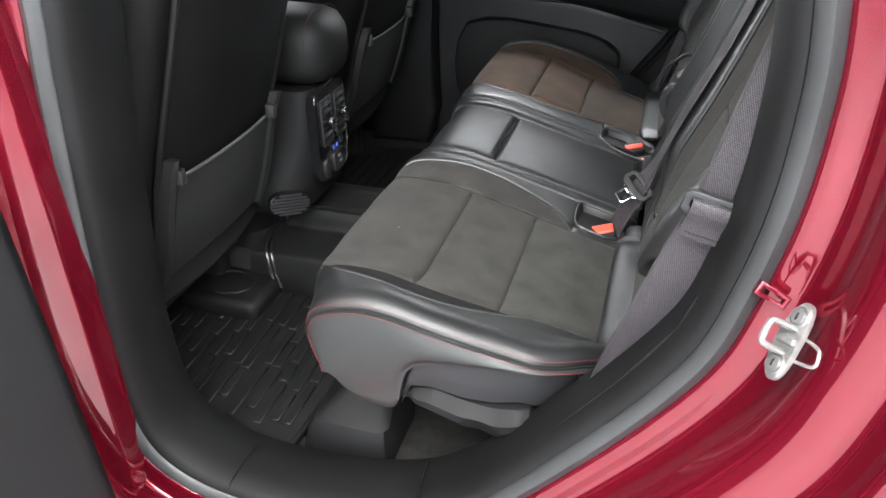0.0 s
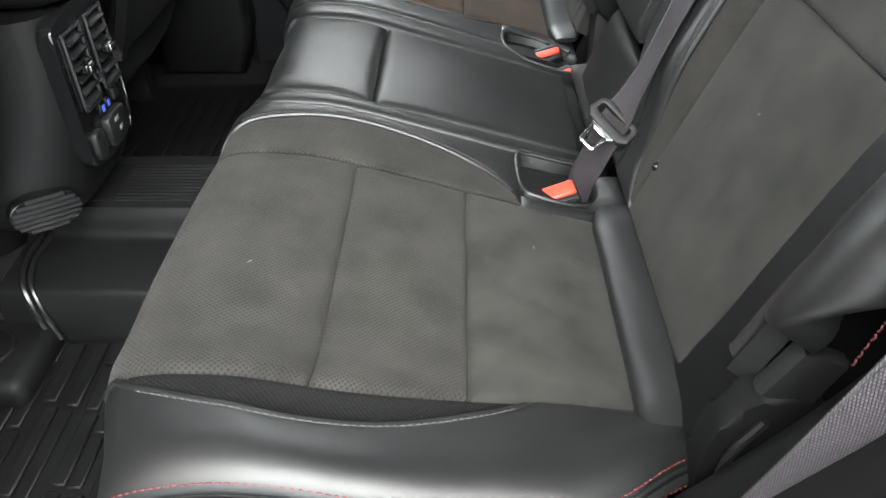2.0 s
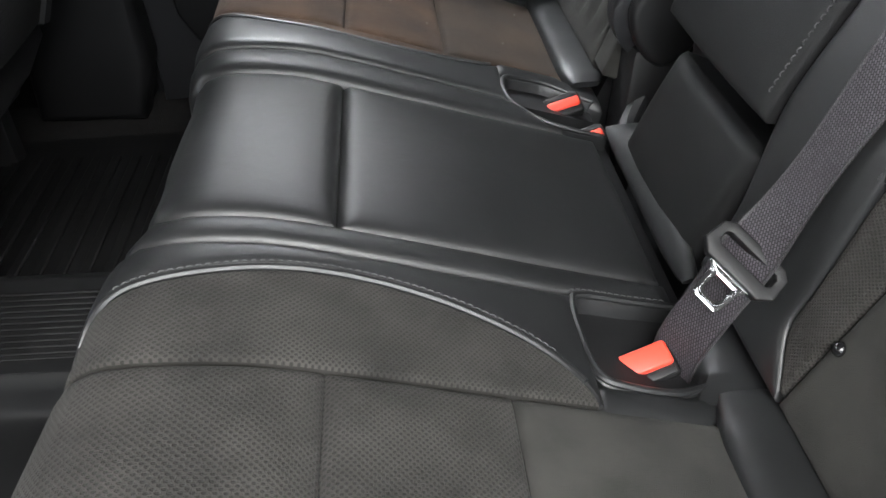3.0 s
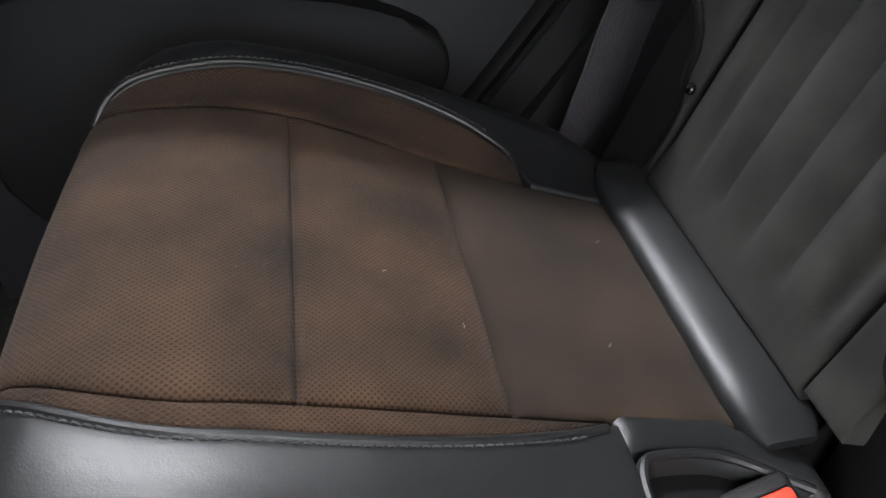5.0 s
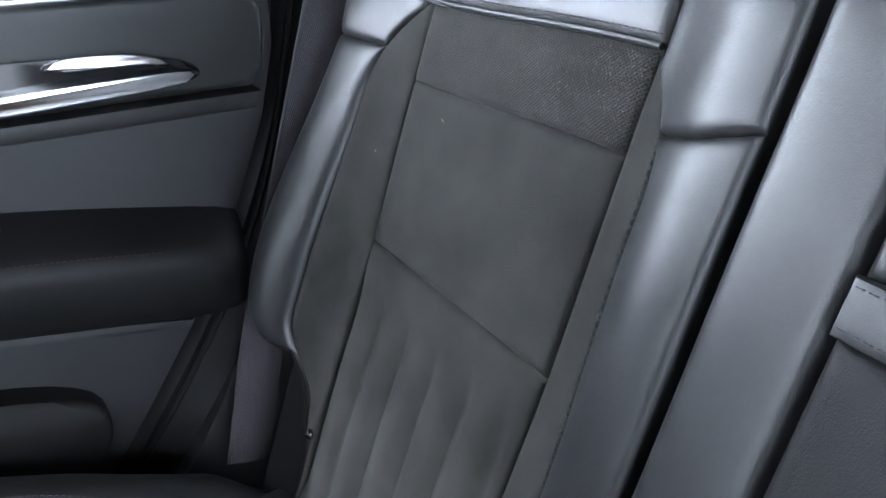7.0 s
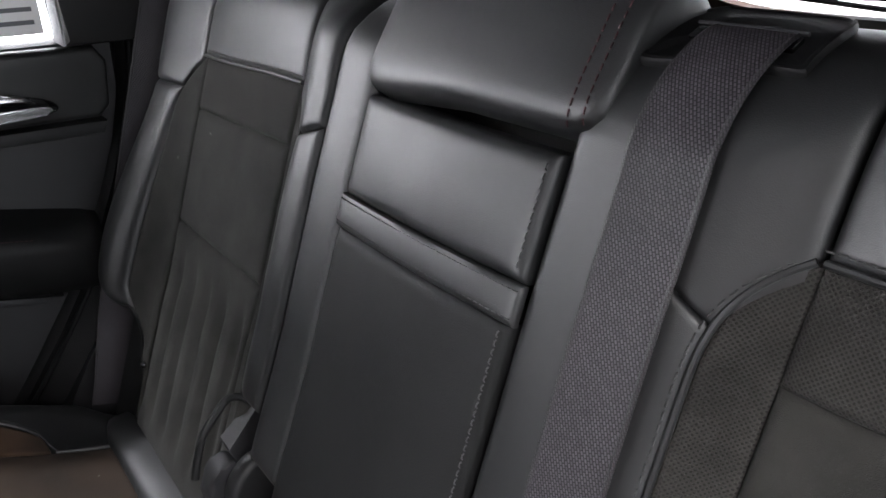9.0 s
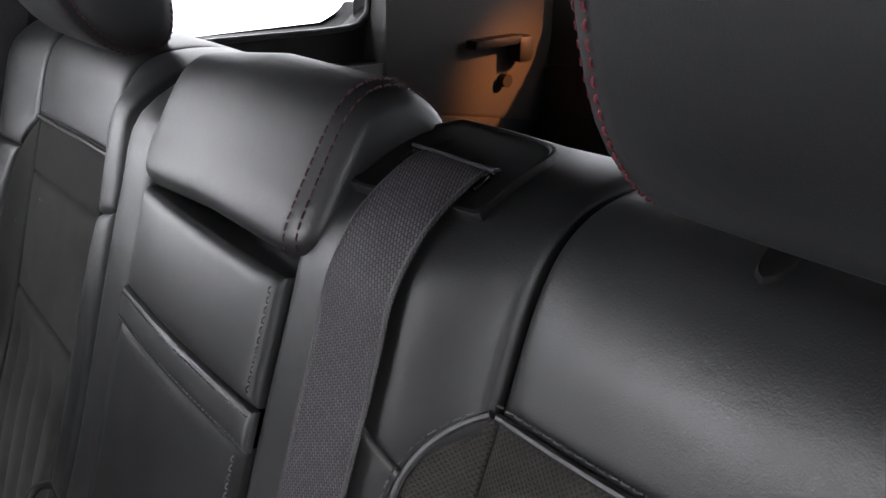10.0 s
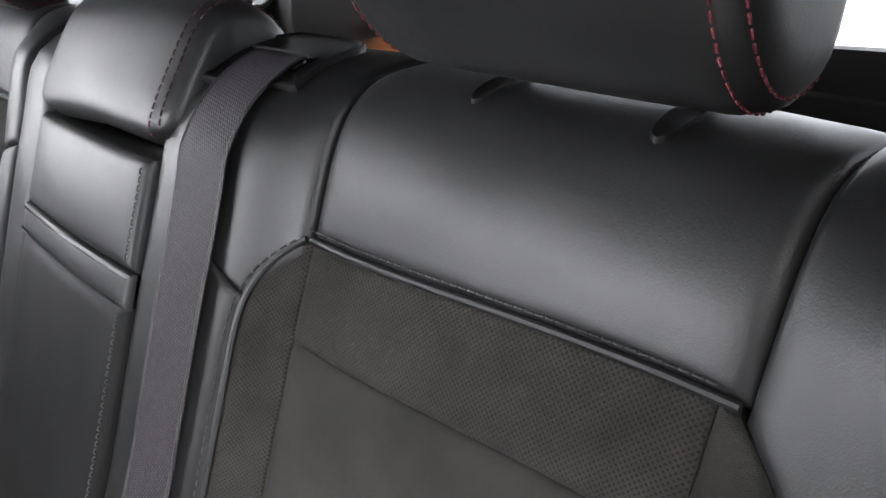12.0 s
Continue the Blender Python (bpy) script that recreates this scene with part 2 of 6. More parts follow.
def box(lo, hi, bevel=0.004, bm=None, segments=2):
    """A block between two corners with rounded edges."""
    own = bmesh.new()
    bmesh.ops.create_cube(own, size=1.0)
    lo, hi = Vector(lo), Vector(hi)
    for v in own.verts:
        v.co = Vector([(a + b) / 2 + c * (b - a) for a, b, c in zip(lo, hi, v.co)])
    if bevel:
        bmesh.ops.bevel(own, geom=list(own.edges), offset=bevel, segments=segments, profile=0.5, affect="EDGES")
    if bm is None:
        return own
    return merge(bm, own)


def merge(bm, other, m=None):
    if m is not None:
        bmesh.ops.transform(other, matrix=m, verts=other.verts)
    me = bpy.data.meshes.new("tmp")
    other.to_mesh(me)
    other.free()
    bm.from_mesh(me)
    bpy.data.meshes.remove(me)
    return bm


def turned(bm, m):
    bmesh.ops.transform(bm, matrix=m, verts=bm.verts)
    return bm


def slab(outline, axis, lo, hi, bevel=0.004, segments=2):
    """A plate: a closed 2D outline pushed along an axis ('x': outline is (y, z); 'y': (x, z); 'z': (x, y))."""
    def place(p, d):
        return {"x": (d, p[0], p[1]), "y": (p[0], d, p[1]), "z": (p[0], p[1], d)}[axis]
    bm = bmesh.new()
    a = [bm.verts.new(place(p, lo)) for p in outline]
    b = [bm.verts.new(place(p, hi)) for p in outline]
    fa, fb = bm.faces.new(a), bm.faces.new(b)
    n = len(outline)
    for i in range(n):
        j = (i + 1) % n
        bm.faces.new((a[i], a[j], b[j], b[i]))
    if bevel:
        bmesh.ops.bevel(bm, geom=list(fa.edges) + list(fb.edges), offset=bevel, segments=segments, profile=0.5, affect="EDGES")
    return bm


def pebble(outline, lo, hi, flat_share=0.55):
    """A plate across y with fully rounded edges, from a closed (x, z) outline."""
    line = spline(outline, 5, True)
    mid = np.mean(line, axis=0)
    rings = []
    for k in range(11):
        a = -math.pi / 2 + math.pi * k / 10
        y = (lo + hi) / 2 + (hi - lo) / 2 * math.sin(a)
        grow = flat_share + (1 - flat_share) * math.cos(a) ** 0.6 if 0 < k < 10 else flat_share
        rings.append([Vector((mid[0] + (q[0] - mid[0]) * grow, y, mid[1] + (q[1] - mid[1]) * grow)) for q in line])
    return loft(rings)


def ribbon(path, wide, thick=0.0014, cross=4):
    """Webbing along a path; wide(t) gives the vector across it. It carries its own metres as UV."""
    bm = bmesh.new()
    uv = bm.loops.layers.uv.new("UVMap")
    pts = [Vector(p) for p in path]
    run, rows = 0.0, []
    for i, p in enumerate(pts):
        if i:
            run += (p - pts[i - 1]).length
        d = (pts[min(i + 1, len(pts) - 1)] - pts[max(i - 1, 0)]).normalized()
        w = wide(i / (len(pts) - 1))
        nrm = d.cross(w).normalized()
        top = [(bm.verts.new(p + w * (k / cross - 0.5) + nrm * thick * (0.5 if 0 < k < cross else 0.2)), (k / cross * w.length, run)) for k in range(cross + 1)]
        bot = [(bm.verts.new(p + w * (k / cross - 0.5) - nrm * thick * (0.5 if 0 < k < cross else 0.2)), (k / cross * w.length, run)) for k in range(cross, -1, -1)]
        rows.append(top + bot)
    m = len(rows[0])
    for a, b in zip(rows, rows[1:]):
        for k in range(m):
            l = (k + 1) % m
            f = bm.faces.new((a[k][0], a[l][0], b[l][0], b[k][0]))
            for lp, c in zip(f.loops, (a[k], a[l], b[l], b[k])):
                lp[uv].uv = c[1]
    bm.faces.new([c[0] for c in rows[0]])
    bm.faces.new([c[0] for c in rows[-1]])
    return bm


def panel(surface, ylo, yhi, s0, s1, nu=20, nv=28, crown=0.004, groove=0.006, gw=0.012, thick=0.018, ripple=0.0008, ribs=0.0, soft_ends=(1, 1, 1, 1)):
    """An upholstered panel on a seat's surface(y, s): it swells a little and sinks into the seams round it."""
    bm = bmesh.new()
    uv = bm.loops.layers.uv.new("UVMap")
    lo = ylo if callable(ylo) else (lambda s: ylo)
    hi = yhi if callable(yhi) else (lambda s: yhi)
    ts = [0.5 - 0.5 * math.cos(math.pi * k / nu) for k in range(nu + 1)]
    ws = [0.5 - 0.5 * math.cos(math.pi * k / nv) for k in range(nv + 1)]
    # a few rows close to every edge, for the seam's roll
    e = 0.0008
    grid, arc = [], 0.0
    prev = None
    length = sum((Vector(surface((lo(s0) + hi(s0)) / 2, s0 + (s1 - s0) * (k + 1) / 20)) - Vector(surface((lo(s0) + hi(s0)) / 2, s0 + (s1 - s0) * k / 20))).length for k in range(20))
    for w in ws:
        s = s0 + (s1 - s0) * w
        a, b = lo(s), hi(s)
        row = []
        for t in ts:
            y = a + (b - a) * t
            p = Vector(surface(y, s))
            du = Vector(surface(y + e, s)) - Vector(surface(y - e, s))
            ds = 0.002
            dv = Vector(surface(y, min(1, s + ds))) - Vector(surface(y, max(0, s - ds)))
            nrm = dv.cross(du)
            nrm.normalize()
            wid = abs(b - a)
            d = 1e9
            for on, dist in zip(soft_ends, (wid * t, wid * (1 - t), length * w, length * (1 - w))):
                if on:
                    d = min(d, dist)
            k = max(0.0, 1 - d / gw)
            nip = max(0.0, 1 - d / (0.3 * gw))
            off = -groove * (0.55 * k * k + 0.45 * nip ** 1.5) + crown * (4 * t * (1 - t)) ** 0.7 * (4 * w * (1 - w)) ** 0.7
            off += ripple * noise.noise(p * 22) * (1 - k)
            if ribs:
                q = (t * 5.5) % 1.0
                off -= ribs * math.exp(-((q - 0.5) / 0.21) ** 2) * ease((0.95 - w) / 0.2) * ease((w - 0.06) / 0.12)
            row.append((bm.verts.new(p + float(off) * nrm), nrm, (y, length * w)))
        grid.append(row)
    for ra, rb in zip(grid, grid[1:]):
        for k in range(nu):
            c = (ra[k], ra[k + 1], rb[k + 1], rb[k])
            f = bm.faces.new([q[0] for q in c])
            for lp, q in zip(f.loops, c):
                lp[uv].uv = q[2]
    rim = [grid[0][k] for k in range(nu)] + [grid[k][nu] for k in range(nv)] + [grid[nv][k] for k in range(nu, 0, -1)] + [grid[k][0] for k in range(nv, 0, -1)]
    low = [bm.verts.new(q[0].co - thick * q[1]) for q in rim]
    for k in range(len(rim)):
        l = (k + 1) % len(rim)
        bm.faces.new((rim[k][0], rim[l][0], low[l], low[k]))
    return bm


def stitches(points, normals, length=0.0045, gap=0.0022, radius=0.0008, lift=0.0006):
    """A row of thread stitches along a line: short rounded bars."""
    bm = bmesh.new()
    pts = [Vector(p) for p in points]
    run = [0.0]
    for a, b in zip(pts, pts[1:]):
        run.append(run[-1] + (b - a).length)

    def at(d):
        for i in range(len(run) - 1):
            if run[i + 1] >= d:
                t = (d - run[i]) / max(1e-9, run[i + 1] - run[i])
                return pts[i].lerp(pts[i + 1], t), Vector(normals[i]).lerp(Vector(normals[i + 1]), t)
        return pts[-1], Vector(normals[-1])
    d = 0.0
    while d + length < run[-1]:
        (p, n1), (q, n2) = at(d), at(d + length)
        mid = (p + q) / 2 + n1.normalized() * lift * 1.6
        tube([p - n1.normalized() * 0.0006, p.lerp(mid, 0.5) + n1.normalized() * lift * 0.6, mid, q.lerp(mid, 0.5) + n2.normalized() * lift * 0.6, q - n2.normalized() * 0.0006],
             radius, 5, bm)
        d += length + gap
    return bm


def on(surface, line, lift=0.0):
    """Points and normals of a line of (y, s) on a seat's surface."""
    pts, nrm = [], []
    for y, s in line:
        p = Vector(surface(y, s))
        du = Vector(surface(y + 0.001, s)) - Vector(surface(y - 0.001, s))
        dv = Vector(surface(y, min(1, s + 0.002))) - Vector(surface(y, max(0, s - 0.002)))
        n = dv.cross(du).normalized()
        pts.append(p + lift * n)
        nrm.append(n)
    return pts, nrm


# ---- seat surfaces ----
def profile(points):
    line = spline(points, 14)
    run = [0.0]
    for a, b in zip(line, line[1:]):
        run.append(run[-1] + float(np.hypot(*(b - a))))
    total = run[-1]

    def at(s):
        d = min(max(s, 0.0), 1.0) * total
        i = int(np.searchsorted(run, d, side="right")) - 1
        i = min(max(i, 0), len(line) - 2)
        t = (d - run[i]) / max(1e-9, run[i + 1] - run[i])
        return line[i] * (1 - t) + line[i + 1] * t

    def find(value, axis, start=0.0):
        best, bs = 1e9, 0.0
        for k in range(2001):
            s = k / 2000
            if s < start:
                continue
            e = abs(at(s)[axis] - value)
            if e < best:
                best, bs = e, s
        return bs
    return at, find


cushion_line, cushion_find = profile([(-0.03, 0.585), (-0.085, 0.61), (-0.118, 0.665), (-0.136, 0.73), (-0.135, 0.783), (-0.110, 0.815), (-0.058, 0.817), (0.0, 0.803), (0.12, 0.768), (0.20, 0.745), (0.285, 0.722), (0.318, 0.716)])
back_line, back_find = profile([(0.292, 0.70), (0.325, 0.795), (0.372, 0.92), (0.416, 1.03), (0.468, 1.18), (0.491, 1.243), (0.510, 1.296), (0.530, 1.325), (0.560, 1.338), (0.61, 1.338), (0.66, 1.325)])
TOPS = cushion_find(-0.110, 0, 0.3)


@lru_cache(None)
def cs(x):
    return cushion_find(x, 0, TOPS)


@lru_cache(None)
def bs(z):
    """Place along the backrest's line at a height, on its front."""
    best, bv = 1e9, 0
    for k in range(1501):
        s = k / 2000
        e = abs(back_line(s)[1] - z)
        if e < best:
            best, bv = e, s
    return bv


def outer_edge(x, far=False):
    """The outer edge of the cushion, which turns inwards at the back."""
    if not far:
        return 0.709 - 0.020 * ease((x - 0.03) / 0.20) - 0.075 * ease((x - 0.185) / 0.14)
    return 0.685 - 0.055 * ease((x - 0.03) / 0.27) - 0.034 * ease((x - 0.235) / 0.07)


def cushion(y, s):
    x, z = cushion_line(s)
    v = abs(y)
    z += ease((v - 0.54) / 0.09) * (0.019 * (0.35 + 0.65 * ease((s - 0.3) / 0.2)) * 1.0)
    edge = outer_edge(x, y > 0)
    z += (0.020 if y < 0 else 0.004) * ease((v - edge + 0.088) / 0.075) * ease((x + 0.12) / 0.14)
    # the front swells forwards before the outer places
    x -= 0.033 * ease((-0.01 - x) / 0.11) * (0.33 + 0.67 * ease((v - 0.06) / 0.15)) * (1 - ease((v - 0.57) / 0.12))
    if v > edge - 0.042:
        r = min(1.0, (v - edge + 0.042) / 0.045)
        fall = 1 - math.sqrt(max(0.0, 1 - r * r))
        top = ease((s - TOPS + 0.16) / 0.16)
        z -= 0.027 * fall * top
        x += 0.03 * fall * (1 - top)
    return float(x), float(y), float(z)


def back(y, s):
    if y < -0.29:
        s += 0.016 * ease((-y - 0.29) / 0.24) * ease((s - 0.45) / 0.15) * ease((0.80 - s) / 0.1)
    if y > 0.29:
        s -= 0.009 * ease((y - 0.29) / 0.24) * ease((s - 0.45) / 0.15) * ease((0.80 - s) / 0.1)
    x, z = back_line(s)
    v = abs(y)
    high = 1.0 - 0.72 * ease((z - 0.98) / 0.22)
    front = 1 - ease((z - 1.30) / 0.05)
    x -= (0.066 if y < 0 else 0.050) * ease((v - 0.54) / 0.11) * high * front
    if v > 0.652:
        r = min(1.0, (v - 0.652) / 0.031)
        x += 0.055 * (1 - math.sqrt(max(0.0, 1 - r * r))) * front
    if v < 0.272:
        x -= 0.028 * ease((0.272 - v) / 0.07) * front * ease((z - 0.78) / 0.14)
    return float(x), float(y), float(z)


def insert_edge(x):
    """The outer edge of the cushion's insert, which narrows towards the back."""
    return 0.606 - 0.050 * ease((x + 0.02) / 0.30)


S1, S2, S3, SE = cs(0.0), cs(0.122), cs(0.276), cs(0.300)
CUSHION_RUN = sum(float(np.hypot(*(cushion_line((k + 1) / 400) - cushion_line(k / 400)))) for k in range(400))


def flat(s):
    """Metres along the cushion's cover from its first cross seam; the front is negative."""
    return (s - S1) * CUSHION_RUN


def at_flat(f):
    return S1 + f / CUSHION_RUN


def wing_in(s):
    """The arc of the wing towards the centre place."""
    q = min(1.0, max(0.0, (flat(s) + 0.165) / 0.357))
    return min(0.2692, 0.285 - 0.105 * max(0.0, math.sin(math.pi * q ** 0.9)) ** 0.44)


def wing_out(s, near=True):
    """How far the outer wing swells beyond the insert."""
    if near:
        q = min(1.0, max(0.0, (flat(s) + 0.122) / 0.304))
        return 0.041 * max(0.0, math.sin(math.pi * q ** 0.86)) ** 0.7
    q = min(1.0, max(0.0, (flat(s) + 0.160) / 0.368))
    return 0.062 * max(0.0, math.sin(math.pi * q ** 1.73)) ** 0.28


WF, WB = at_flat(-0.160), at_flat(0.190)
WELL = cs(0.187)


def cx(s):
    return cushion_line(s)[0] if s > TOPS - 0.02 else -0.110


def both(side, lo, hi):
    """Edges for one side of the car: side -1 is the near seat, 1 the far one."""
    f = lo if callable(lo) else (lambda s: lo)
    g = hi if callable(hi) else (lambda s: hi)
    return (lambda s: side * f(s)), (lambda s: side * g(s))


def seat_cushion(side, seat):
    near = side < 0
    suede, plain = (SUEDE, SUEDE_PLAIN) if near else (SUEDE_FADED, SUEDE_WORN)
    shift = 0.0 if near else 0.030
    e = lambda s: insert_edge(cx(s)) - shift
    far_wing = lambda s: e(s) + wing_out(s, near)
    last = at_flat(0.182) if near else at_flat(0.207)
    first = at_flat(-0.122) if near else WF
    edge = lambda s: outer_edge(cx(s), not near)
    inn = lambda s: 0.27 if near else 0.27 + 0.030 * ease((-flat(s) - 0.04) / 0.10)
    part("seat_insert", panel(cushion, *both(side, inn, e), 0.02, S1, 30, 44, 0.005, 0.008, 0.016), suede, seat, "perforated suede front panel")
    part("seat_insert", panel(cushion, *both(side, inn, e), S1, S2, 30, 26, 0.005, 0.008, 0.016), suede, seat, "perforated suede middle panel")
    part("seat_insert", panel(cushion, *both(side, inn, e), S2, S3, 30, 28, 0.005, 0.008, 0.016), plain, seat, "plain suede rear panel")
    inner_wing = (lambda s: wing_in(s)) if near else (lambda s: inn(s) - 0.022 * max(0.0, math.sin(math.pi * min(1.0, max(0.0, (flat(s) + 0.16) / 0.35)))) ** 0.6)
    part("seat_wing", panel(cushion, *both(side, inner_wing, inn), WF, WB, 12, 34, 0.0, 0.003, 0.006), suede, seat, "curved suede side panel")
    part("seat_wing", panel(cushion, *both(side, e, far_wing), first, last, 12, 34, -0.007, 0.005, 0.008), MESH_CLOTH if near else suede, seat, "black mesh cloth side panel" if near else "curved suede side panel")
    # leather outside the wings
    part("seat_bolster", panel(cushion, *both(side, lambda s: far_wing(s) if first < s < last else e(s), edge), 0.225 if near else 0.05, SE, 26, 56, 0.003, 0.003, 0.006), LEATHER, seat, "smooth black leather outer bolster")
    inner = 0.155 if near else 0.190
    part("seat_bolster", panel(cushion, *both(side, inner, lambda s: inner_wing(s) if WF < s < WB else inn(s)), 0.02, WELL, 14, 56, 0.004, 0.004, 0.008), LEATHER, seat, "black leather strip between the places")
    # piping seam with two rows of red thread on the outer edge
    ss = [0.24 + (SE - 0.004 - 0.24) * k / 70 for k in range(71)]
    pts, nrm = on(cushion, [(side * (edge(s) + 0.001), s) for s in ss], 0.0004)
    if side < 0:
        part("piping", tube(pts, 0.0016, 6), MATT, seat, "black rolled piping")
        pts, nrm = on(cushion, [(side * (outer_edge(cx(s)) - 0.0055), s) for s in ss], 0.0012)
        part("stitching", stitches(pts, nrm, 0.0034, 0.0024, 0.0006, 0.0003), THREAD_RED, seat, "red double stitching")
    pts, nrm = on(cushion, [(side * (inner_wing(s) - 0.0055), s) for s in [WF + (WB - WF) * (0.13 + 0.81 * k / 60) for k in range(61)]], 0.0022)
    part("stitching", stitches(pts, nrm, 0.0042, 0.002, 0.0006, 0.0003), THREAD_GREY, seat, "grey stitching")
    pts, nrm = on(cushion, [(side * (inner_wing(s) - 0.0012), s) for s in [WF + (WB - WF) * (0.04 + 0.94 * k / 80) for k in range(81)]], 0.0)
    part("piping", tube(pts, 0.0030, 8), LEATHER, seat, "rolled leather welt along the suede wing")
    pts, nrm = on(cushion, [(side * (far_wing(s) + 0.0055), s) for s in [first + (last - first) * (0.06 + 0.88 * k / 60) for k in range(61)]], 0.0022)
    part("stitching", stitches(pts, nrm, 0.0042, 0.002, 0.0006, 0.0003), THREAD_GREY, seat, "grey stitching")
    pts, nrm = on(cushion, [(side * (far_wing(s) + 0.0012), s) for s in [WF + (last - WF) * (0.04 + 0.94 * k / 80) for k in range(81)]], -0.0004)
    part("piping", tube(pts, 0.0028, 8), LEATHER, seat, "rolled leather welt along the outer wing")
    # flat padded leather strip at the back of the cushion
    rings = []
    lo_y, hi_y = (0.250, 0.607) if near else (0.252, 0.572)
    for k in range(33):
        y = side * (lo_y + (hi_y - lo_y) * k / 32)
        end = math.sqrt(min(1.0, (min(k, 32 - k) + 0.1) / 4.0))
        c = Vector((0.2975, y, 0.7275 + 0.008 * ease((abs(y) - 0.5) / 0.1)))
        rings.append([c + Vector(((0.0315 if near else 0.030) * math.copysign(abs(math.cos(a)) ** 0.62, math.cos(a)) * (0.5 + 0.5 * end), 0, (0.0135 * math.copysign(abs(math.sin(a)) ** 0.62, math.sin(a)) + 0.004 * math.cos(a)) * (0.15 + 0.85 * end) + 0.0006 * noise.noise((y * 40, a, 0)))) for a in [6.28319 * q / 28 for q in range(28)]])
    part("seat_roll", loft(rings), LEATHER, seat, "padded black leather strip at the back of the cushion")
    if near:
        rings = []
        for k in range(13):
            y = -0.176 - 0.082 * k / 12
            front = 0.278 - 0.022 * ease((k - 6) / 6)
            zz = 0.722 + 0.005 * ease(k / 6)
            rings.append([Vector((x, y, z)) for x, z in ((front, zz - 0.05), (front + 0.001, zz - 0.008), (front + 0.007, zz - 0.001), (0.30, zz + 0.002), (0.325, zz + 0.001), (0.336, zz - 0.006), (0.338, zz - 0.05))])
        part("seat_deck", loft(rings), LEATHER, seat, "leather shelf behind the buckle well")
    # side of the cushion with its cut-out over the lever
    low = spline([(-0.098, 0.710), (-0.078, 0.686), (-0.054, 0.671), (-0.028, 0.665), (-0.006, 0.664), (0.006, 0.680), (0.012, 0.710), (0.020, 0.736), (0.034, 0.750), (0.055, 0.757), (0.09, 0.761), (0.15, 0.761), (0.21, 0.754), (0.262, 0.742), (0.297, 0.725)], 6)
    n = 72

    def low_at(f):
        g = f / 0.25 * 0.22 if f < 0.25 else 0.22 + (f - 0.25) / 0.75 * 0.78
        q = g * (len(low) - 1)
        a = min(int(q), len(low) - 2)
        return low[a] * (1 - q + a) + low[a + 1] * (q - a)
    rings = []
    for k in range(n + 1):
        f = k / n
        s = 0.235 + (SE - 0.002 - 0.235) * f
        top = Vector(cushion(side * outer_edge(cx(s)), s))
        bx, bz = low_at(f)
        foot = Vector((bx, side * (outer_edge(bx) + 0.004), bz))
        ring = []
        for q in range(13):
            t = q / 12
            p = top.lerp(foot, t)
            p.y += side * (0.008 * math.sin(math.pi * min(1.0, t * 1.15)) - 0.001 * (1 - t) ** 8)
            ring.append(p)
        for dy, dz in ((0.004, -0.003), (0.012, -0.004), (0.035, 0.0)):
            ring.append(Vector((foot.x, foot.y - side * dy, foot.z + dz)))
        rings.append(ring + [Vector((top.x, top.y - side * 0.03, top.z - 0.01))])
    if side < 0:
        part("seat_side", loft(rings), LEATHER_SIDE, seat, "smooth dark grey vinyl side of the cushion", sharp=75)
        low_row = [r[0].lerp(r[12], min(0.5, 0.0058 / max(0.01, (r[12] - r[0]).length))) + Vector((0, side * (0.0015 + 0.008 * math.sin(math.pi * min(1.0, 1.15 * 0.0058 / max(0.01, (r[12] - r[0]).length)))), 0)) for r in rings]
        part("stitching", stitches(low_row[:-1], [Vector((0, side, 0.25))] * n, 0.0034, 0.0024, 0.0006, 0.0003), THREAD_RED, seat, "red double stitching")
    # foam and frame inside
    ys = [0.20, 0.30, 0.45, 0.56, 0.595]
    rings = []
    for y in ys:
        ring = []
        for k in range(30):
            px, _, pz = cushion(side * y, 0.04 + (S3 - 0.04) * k / 29)
            ring.append(Vector((px + 0.022, side * y, pz - 0.022)))
        ring += [Vector((0.29, side * y, 0.60)), Vector((0.0, side * y, 0.575))]
        rings.append(ring)
    part("seat_base", loft(rings), PLASTIC, seat, "black seat base under the cushion")


